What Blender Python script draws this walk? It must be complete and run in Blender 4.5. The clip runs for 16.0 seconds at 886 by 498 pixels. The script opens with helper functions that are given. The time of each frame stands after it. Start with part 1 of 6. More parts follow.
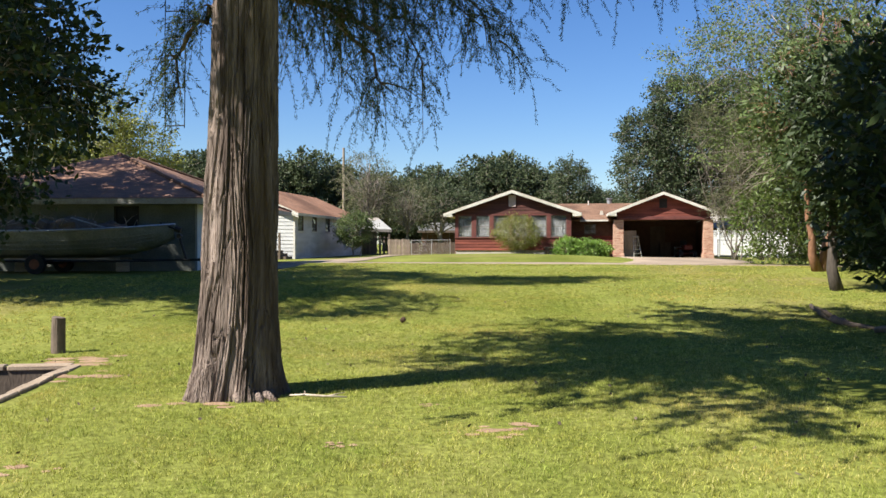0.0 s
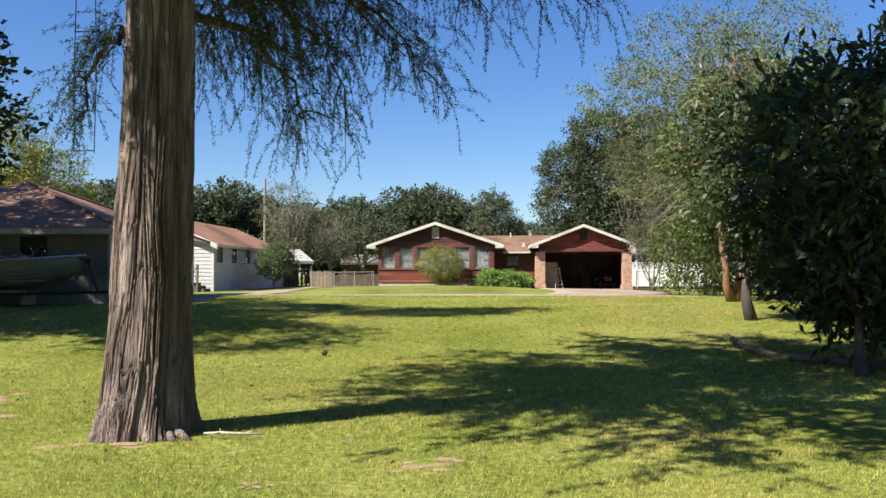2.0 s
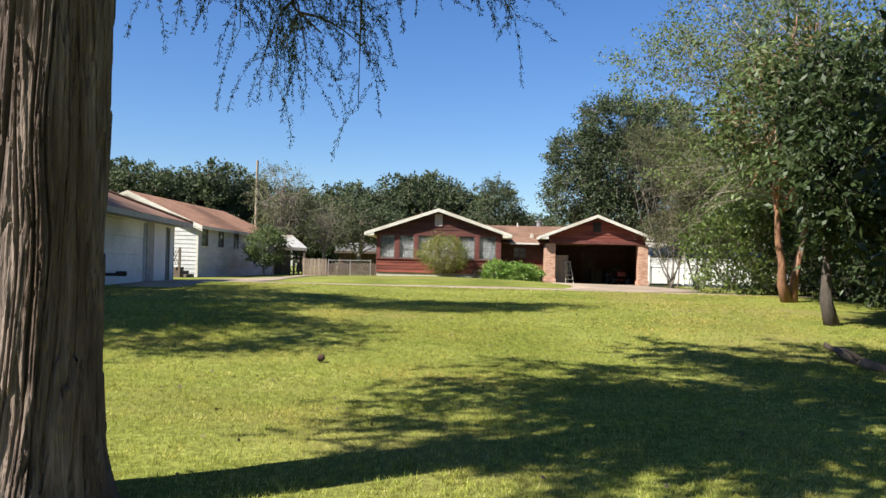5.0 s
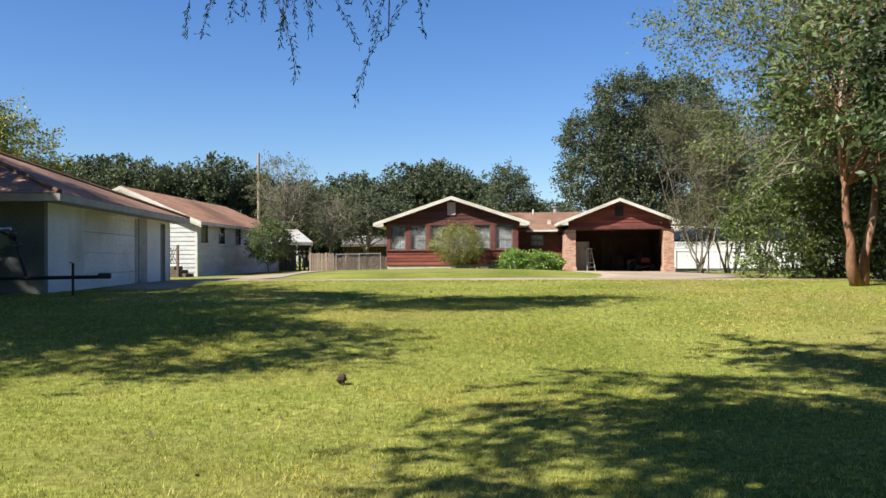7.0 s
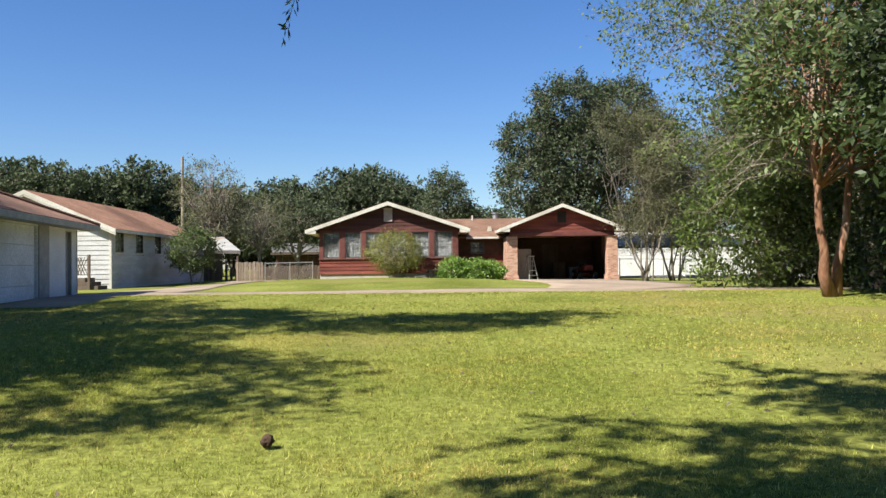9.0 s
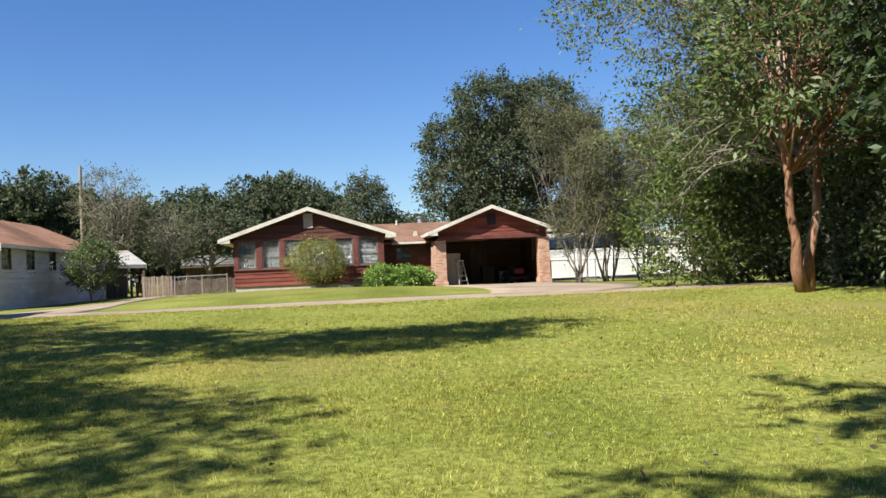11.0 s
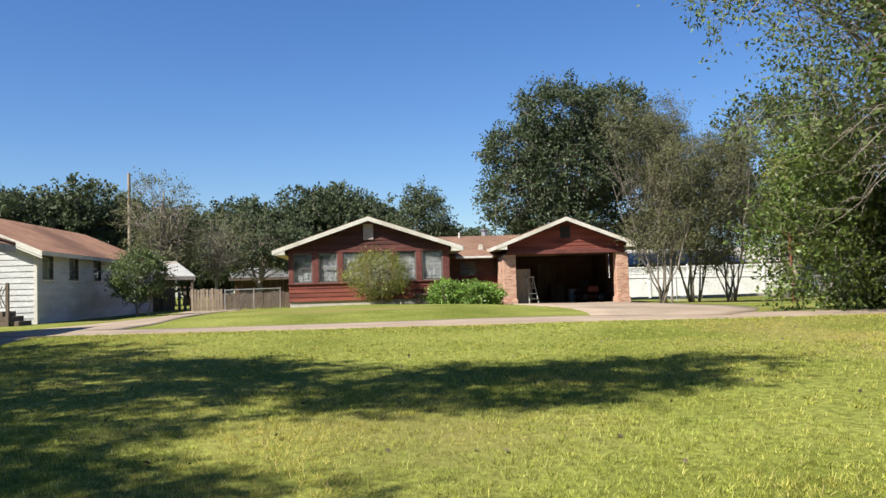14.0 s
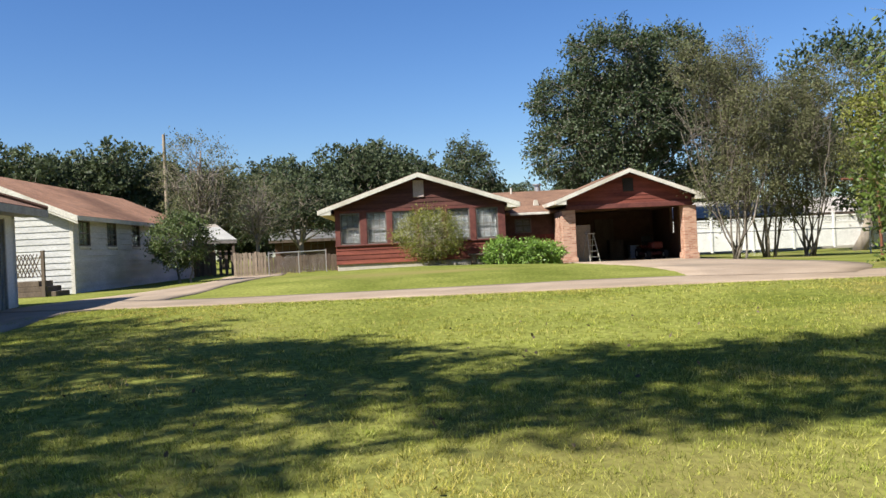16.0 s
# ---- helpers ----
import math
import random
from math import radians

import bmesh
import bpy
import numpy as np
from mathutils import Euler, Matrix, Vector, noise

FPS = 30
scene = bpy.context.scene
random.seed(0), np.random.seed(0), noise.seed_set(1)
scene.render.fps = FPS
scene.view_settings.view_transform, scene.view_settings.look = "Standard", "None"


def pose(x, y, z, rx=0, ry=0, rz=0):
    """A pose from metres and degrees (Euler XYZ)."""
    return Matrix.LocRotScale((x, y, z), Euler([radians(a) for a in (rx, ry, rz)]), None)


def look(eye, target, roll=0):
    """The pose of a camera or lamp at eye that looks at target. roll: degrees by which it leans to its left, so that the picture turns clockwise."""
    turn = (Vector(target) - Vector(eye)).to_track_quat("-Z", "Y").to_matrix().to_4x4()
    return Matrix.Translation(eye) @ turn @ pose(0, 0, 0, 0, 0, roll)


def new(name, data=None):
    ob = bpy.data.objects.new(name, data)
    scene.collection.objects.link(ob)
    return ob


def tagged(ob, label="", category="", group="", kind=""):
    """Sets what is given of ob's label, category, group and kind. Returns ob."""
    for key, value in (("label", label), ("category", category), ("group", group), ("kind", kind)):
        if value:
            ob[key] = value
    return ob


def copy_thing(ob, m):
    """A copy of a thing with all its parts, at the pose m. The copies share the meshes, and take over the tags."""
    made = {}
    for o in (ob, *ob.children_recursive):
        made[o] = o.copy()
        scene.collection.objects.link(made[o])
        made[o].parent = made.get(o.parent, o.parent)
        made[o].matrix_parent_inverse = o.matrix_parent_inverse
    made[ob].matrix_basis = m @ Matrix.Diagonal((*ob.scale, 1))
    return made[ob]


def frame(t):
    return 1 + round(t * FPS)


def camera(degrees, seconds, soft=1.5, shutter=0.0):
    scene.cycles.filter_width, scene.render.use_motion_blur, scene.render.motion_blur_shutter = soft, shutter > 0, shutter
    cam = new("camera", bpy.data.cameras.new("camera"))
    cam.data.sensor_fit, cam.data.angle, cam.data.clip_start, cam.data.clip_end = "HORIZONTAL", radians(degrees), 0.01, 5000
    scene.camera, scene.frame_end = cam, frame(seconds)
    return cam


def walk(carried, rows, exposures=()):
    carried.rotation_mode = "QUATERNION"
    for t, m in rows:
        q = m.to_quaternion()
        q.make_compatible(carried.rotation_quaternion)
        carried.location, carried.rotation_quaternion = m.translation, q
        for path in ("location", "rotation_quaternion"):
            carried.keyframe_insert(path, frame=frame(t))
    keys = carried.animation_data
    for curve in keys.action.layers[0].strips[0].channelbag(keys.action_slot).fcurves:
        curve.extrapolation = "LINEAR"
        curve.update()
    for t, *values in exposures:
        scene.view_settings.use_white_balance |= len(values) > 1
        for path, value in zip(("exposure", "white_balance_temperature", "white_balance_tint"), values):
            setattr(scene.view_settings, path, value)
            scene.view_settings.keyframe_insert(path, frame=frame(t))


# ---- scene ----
cam = camera(55.6, 16.0)
METRES, EYE, TILT, LEAN, TURN = 16.85, 1.6, 0.0, 0.6, -5.3
ROWS = [
    (0.0, 0.0, 0.0, 0.0, 0.0, -0.36, -0.56),
    (0.5, 0.0, -0.0014, 0.0002, -1.86, 0.33, -1.27),
    (1.0, -0.0002, 0.0009, 0.0002, -3.76, 1.24, -1.81),
    (1.5, -0.0009, 0.0027, -0.0001, -4.36, 2.24, -2.0),
    (2.0, 0.0001, 0.0108, -0.0013, -5.23, 1.88, -0.48),
    (2.5, 0.0031, 0.034, -0.0046, -5.77, 1.16, 0.46),
    (3.0, 0.0008, 0.0685, -0.0064, -5.34, 1.26, 0.74),
    (3.5, -0.0024, 0.1059, -0.0072, -6.25, 1.08, -0.54),
    (6.0, -0.0235, 0.3041, -0.0086, -5.46, 2.11, -2.16),
    (6.5, -0.0268, 0.3443, -0.0075, -4.72, 2.96, -0.37),
    (7.0, -0.029, 0.3784, -0.0091, -5.4, 0.8, -0.18),
    (7.5, -0.0299, 0.4159, -0.0075, -4.44, -0.56, -0.5),
    (8.0, -0.0272, 0.4507, -0.0065, -4.74, -0.36, 0.11),
    (8.5, -0.0285, 0.4838, -0.0066, -6.11, -0.29, 0.23),
    (9.0, -0.0301, 0.5073, -0.003, -10.03, 1.26, 0.14),
    (9.5, -0.0333, 0.5424, -0.0033, -12.74, 2.14, 1.11),
    (12.0, -0.0348, 0.7096, -0.0065, -16.29, 1.6, 1.75),
    (12.5, -0.0395, 0.7403, -0.0049, -16.15, 2.3, 0.69),
    (13.0, -0.0444, 0.7782, -0.0054, -16.4, 2.92, -1.5),
    (13.5, -0.0505, 0.8125, -0.0034, -15.65, 2.62, -0.34),
    (14.0, -0.0572, 0.8473, -0.002, -12.99, 2.86, 1.09),
    (14.5, -0.0638, 0.8818, 0.0005, -10.83, 3.21, 2.07),
    (15.0, -0.0704, 0.9155, 0.0015, -10.48, 2.57, 2.88),
    (15.5, -0.0792, 0.9494, 0.0015, -10.19, 0.96, 3.28),
    (16.0, -0.0841, 0.9886, 0.0024, -10.78, 0.1, 2.15),
]
walk(cam, [(t, pose(0, 0, EYE, TILT, LEAN, TURN) @ pose(METRES * x, METRES * y, METRES * z, 90 + pitch, roll, yaw)) for t, x, y, z, yaw, pitch, roll in ROWS], [(0.0, 1.18), (8.0, 1.15), (16.0, 1.05)])

# ---- world, sun and exposure ----
SUN_AZ = 68.0   # degrees from +y towards +x in which the light travels
SUN_EL = 47.0
world = bpy.data.worlds.new("sky")
scene.world = world
world.use_nodes = True
_wn = world.node_tree.nodes
_sky = _wn.new("ShaderNodeTexSky")
_sky.sky_type = "NISHITA"
_sky.sun_disc = False
_sky.sun_elevation = radians(SUN_EL)
_sky.sun_rotation = radians(SUN_AZ + 180)
_sky.altitude = 300.0
_sky.air_density = 1.1
_sky.dust_density = 0.4
_sky.ozone_density = 6.0
_wn["Background"].inputs[1].default_value = 0.067
_hue = _wn.new("ShaderNodeHueSaturation")
_hue.inputs["Hue"].default_value = 0.510
_hue.inputs["Saturation"].default_value = 1.18
world.node_tree.links.new(_sky.outputs[0], _hue.inputs["Color"])
world.node_tree.links.new(_hue.outputs[0], _wn["Background"].inputs[0])
_az, _el = radians(SUN_AZ), radians(SUN_EL)
SUN_DIR = Vector((math.sin(_az) * math.cos(_el), math.cos(_az) * math.cos(_el), -math.sin(_el)))
sun = new("sun", bpy.data.lights.new("sun", "SUN"))
sun.data.energy = 5.0
sun.data.angle = radians(0.53)
sun.data.color = (1.0, 0.955, 0.88)
sun.matrix_world = look((0, 0, 40), Vector((0, 0, 40)) + SUN_DIR)

# ---- materials ----
def mat(name, c1, c2, scale=6.0, rough=0.8, bump=0.3, fine=60.0, metal=0.0, c3=None, spread=0.5, stretch=(1, 1, 1), vary=0.0, island=0.0, spec=0.3, translucent=0.0, detail=6.0, grain_lo=0.55, grain_hi=1.25, relief=0.02):
    """Two colours mixed by a coarse noise, dirt or grain by a fine one, with relief."""
    m = bpy.data.materials.new(name)
    m.use_nodes = True
    n, l = m.node_tree.nodes, m.node_tree.links
    bs = n["Principled BSDF"]
    bs.inputs["Roughness"].default_value = rough
    bs.inputs["Metallic"].default_value = metal
    bs.inputs["Specular IOR Level"].default_value = spec
    tc = n.new("ShaderNodeTexCoord")
    mp = n.new("ShaderNodeMapping")
    mp.inputs["Scale"].default_value = stretch
    l.new(tc.outputs["Object"], mp.inputs[0])
    big = n.new("ShaderNodeTexNoise")
    big.inputs["Scale"].default_value = scale
    big.inputs["Detail"].default_value = detail
    l.new(mp.outputs[0], big.inputs["Vector"])
    small = n.new("ShaderNodeTexNoise")
    small.inputs["Scale"].default_value = fine
    small.inputs["Detail"].default_value = 3.0
    l.new(mp.outputs[0], small.inputs["Vector"])
    ramp = n.new("ShaderNodeValToRGB")
    ramp.color_ramp.elements[0].position = 0.5 - spread / 2
    ramp.color_ramp.elements[1].position = 0.5 + spread / 2
    ramp.color_ramp.elements[0].color = (*c1, 1)
    ramp.color_ramp.elements[1].color = (*c2, 1)
    l.new(big.outputs[0], ramp.inputs[0])
    mix = n.new("ShaderNodeMix")
    mix.data_type = "RGBA"
    mix.blend_type = "MULTIPLY"
    mix.inputs[0].default_value = 0.55
    grain = n.new("ShaderNodeValToRGB")
    grain.color_ramp.elements[0].position, grain.color_ramp.elements[1].position = 0.3, 0.7
    grain.color_ramp.elements[0].color, grain.color_ramp.elements[1].color = (grain_lo, grain_lo, grain_lo, 1), (grain_hi, grain_hi, grain_hi, 1)
    l.new(small.outputs[0], grain.inputs[0])
    l.new(ramp.outputs[0], mix.inputs[6])
    l.new(grain.outputs[0], mix.inputs[7])
    out = mix.outputs[2]
    if c3:
        third = n.new("ShaderNodeTexNoise")
        third.inputs["Scale"].default_value = scale * 0.31
        third.inputs["Detail"].default_value = 4
        l.new(mp.outputs[0], third.inputs["Vector"])
        tr = n.new("ShaderNodeValToRGB")
        tr.color_ramp.elements[0].position, tr.color_ramp.elements[1].position = 0.52, 0.68
        l.new(third.outputs[0], tr.inputs[0])
        m3 = n.new("ShaderNodeMix")
        m3.data_type = "RGBA"
        m3.inputs[7].default_value = (*c3, 1)
        l.new(tr.outputs[0], m3.inputs[0])
        l.new(out, m3.inputs[6])
        out = m3.outputs[2]
    if vary or island:
        info = n.new("ShaderNodeObjectInfo") if vary else n.new("ShaderNodeNewGeometry")
        hsv = n.new("ShaderNodeHueSaturation")
        ma = n.new("ShaderNodeMapRange")
        amount = vary or island
        ma.inputs[3].default_value, ma.inputs[4].default_value = 1 - amount, 1 + amount
        l.new(info.outputs["Random" if vary else "Random Per Island"], ma.inputs[0])
        l.new(ma.outputs[0], hsv.inputs["Value"])
        l.new(out, hsv.inputs["Color"])
        out = hsv.outputs[0]
    l.new(out, bs.inputs["Base Color"])
    if bump:
        bp = n.new("ShaderNodeBump")
        bp.inputs["Strength"].default_value = bump
        bp.inputs["Distance"].default_value = relief
        l.new(small.outputs[0], bp.inputs["Height"])
        l.new(bp.outputs[0], bs.inputs["Normal"])
    if translucent:
        tl = n.new("ShaderNodeBsdfTranslucent")
        ms = n.new("ShaderNodeMixShader")
        ms.inputs[0].default_value = translucent
        l.new(out, tl.inputs[0])
        l.new(bs.outputs[0], ms.inputs[1])
        l.new(tl.outputs[0], ms.inputs[2])
        l.new(ms.outputs[0], n["Material Output"].inputs[0])
    return m


def grass_mat(name):
    """Blades from dark green to straw, each its own tone, over greener and drier stretches of lawn."""
    m = mat(name, (0.80, 0.92, 0.75), (1.15, 1.06, 1.0), scale=1.3, rough=0.6, bump=0, fine=13, spec=0.06, translucent=0.35, spread=0.4, c3=(1.42, 1.16, 1.3), grain_lo=0.15, grain_hi=1.85)
    n, l = m.node_tree.nodes, m.node_tree.links
    geo = n.new("ShaderNodeNewGeometry")
    tone = n.new("ShaderNodeValToRGB")
    tone.color_ramp.elements[0].position, tone.color_ramp.elements[0].color = 0.0, (0.135, 0.150, 0.026, 1)
    tone.color_ramp.elements[1].position, tone.color_ramp.elements[1].color = 1.0, (0.58, 0.51, 0.25, 1)
    for at, colour in ((0.25, (0.252, 0.280, 0.052, 1)), (0.64, (0.385, 0.395, 0.094, 1)), (0.90, (0.47, 0.455, 0.145, 1))):
        tone.color_ramp.elements.new(at).color = colour
    l.new(geo.outputs["Random Per Island"], tone.inputs[0])
    bs = n["Principled BSDF"]
    mx = n.new("ShaderNodeMix")
    mx.data_type = "RGBA"
    mx.blend_type = "MULTIPLY"
    mx.inputs[0].default_value = 1.0
    l.new(tone.outputs[0], mx.inputs[6])
    l.new(bs.inputs["Base Color"].links[0].from_socket, mx.inputs[7])
    l.new(mx.outputs[2], bs.inputs["Base Color"])
    l.new(mx.outputs[2], n["Translucent BSDF"].inputs[0])
    return m


def leaf_mat(name, c1, c2, rough=0.5, spec=0.35, translucent=0.3):
    return mat(name, c1, c2, scale=0.9, rough=rough, bump=0.0, fine=14, island=0.35, spec=spec, translucent=translucent)


def glass_mat(name, tint=(0.02, 0.025, 0.03)):
    m = bpy.data.materials.new(name)
    m.use_nodes = True
    n, l = m.node_tree.nodes, m.node_tree.links
    bs = n["Principled BSDF"]
    bs.inputs["Base Color"].default_value = (1, 1, 1, 1)
    bs.inputs["Transmission Weight"].default_value = 1.0
    bs.inputs["IOR"].default_value = 1.45
    bs.inputs["Roughness"].default_value = 0.02
    return m


def brick_mat(name):
    m = mat(name, (0.30, 0.13, 0.075), (0.46, 0.26, 0.17), scale=3.0, rough=0.9, bump=0.2, fine=40)
    n, l = m.node_tree.nodes, m.node_tree.links
    bs = n["Principled BSDF"]
    tc = n.new("ShaderNodeTexCoord")
    sep = n.new("ShaderNodeSeparateXYZ")
    add = n.new("ShaderNodeMath")
    com = n.new("ShaderNodeCombineXYZ")
    l.new(tc.outputs["Object"], sep.inputs[0])
    l.new(sep.outputs[0], add.inputs[0])
    l.new(sep.outputs[1], add.inputs[1])
    l.new(add.outputs[0], com.inputs[0])
    l.new(sep.outputs[2], com.inputs[1])
    br = n.new("ShaderNodeTexBrick")
    br.inputs["Scale"].default_value = 1.0
    br.inputs["Brick Width"].default_value = 0.21
    br.inputs["Row Height"].default_value = 0.075
    br.inputs["Mortar Size"].default_value = 0.008
    br.inputs["Color1"].default_value = (0.30, 0.125, 0.075, 1)
    br.inputs["Color2"].default_value = (0.60, 0.39, 0.27, 1)
    br.inputs["Mortar"].default_value = (0.45, 0.38, 0.31, 1)
    l.new(com.outputs[0], br.inputs["Vector"])
    mx = n.new("ShaderNodeMix")
    mx.data_type = "RGBA"
    mx.inputs[0].default_value = 0.7
    old = bs.inputs["Base Color"].links[0].from_socket
    l.new(old, mx.inputs[6])
    l.new(br.outputs[0], mx.inputs[7])
    l.new(mx.outputs[2], bs.inputs["Base Color"])
    bp = bs.inputs["Normal"].links[0].from_node
    bp.inputs["Strength"].default_value = 0.5
    inv = n.new("ShaderNodeMath")
    inv.operation = "SUBTRACT"
    inv.inputs[0].default_value = 1.0
    l.new(br.outputs["Fac"], inv.inputs[1])
    l.new(inv.outputs[0], bp.inputs["Height"])
    return m


def shingle_mat(name, c1, c2):
    """Asphalt shingles: courses of tabs with random tone and a small step."""
    m = mat(name, c1, c2, scale=0.8, rough=0.95, bump=0.4, fine=35, c3=tuple(0.62 * v for v in c1))
    n, l = m.node_tree.nodes, m.node_tree.links
    bs = n["Principled BSDF"]
    uv = n.new("ShaderNodeUVMap")
    br = n.new("ShaderNodeTexBrick")
    br.inputs["Scale"].default_value = 1.0
    br.inputs["Brick Width"].default_value = 0.33
    br.inputs["Row Height"].default_value = 0.145
    br.inputs["Mortar Size"].default_value = 0.006
    br.inputs["Color1"].default_value = (0.8, 0.8, 0.8, 1)
    br.inputs["Color2"].default_value = (1.2, 1.16, 1.12, 1)
    br.inputs["Mortar"].default_value = (0.45, 0.45, 0.45, 1)
    l.new(uv.outputs[0], br.inputs["Vector"])
    mx = n.new("ShaderNodeMix")
    mx.data_type = "RGBA"
    mx.blend_type = "MULTIPLY"
    mx.inputs[0].default_value = 0.8
    l.new(bs.inputs["Base Color"].links[0].from_socket, mx.inputs[6])
    l.new(br.outputs[0], mx.inputs[7])
    l.new(mx.outputs[2], bs.inputs["Base Color"])
    return m


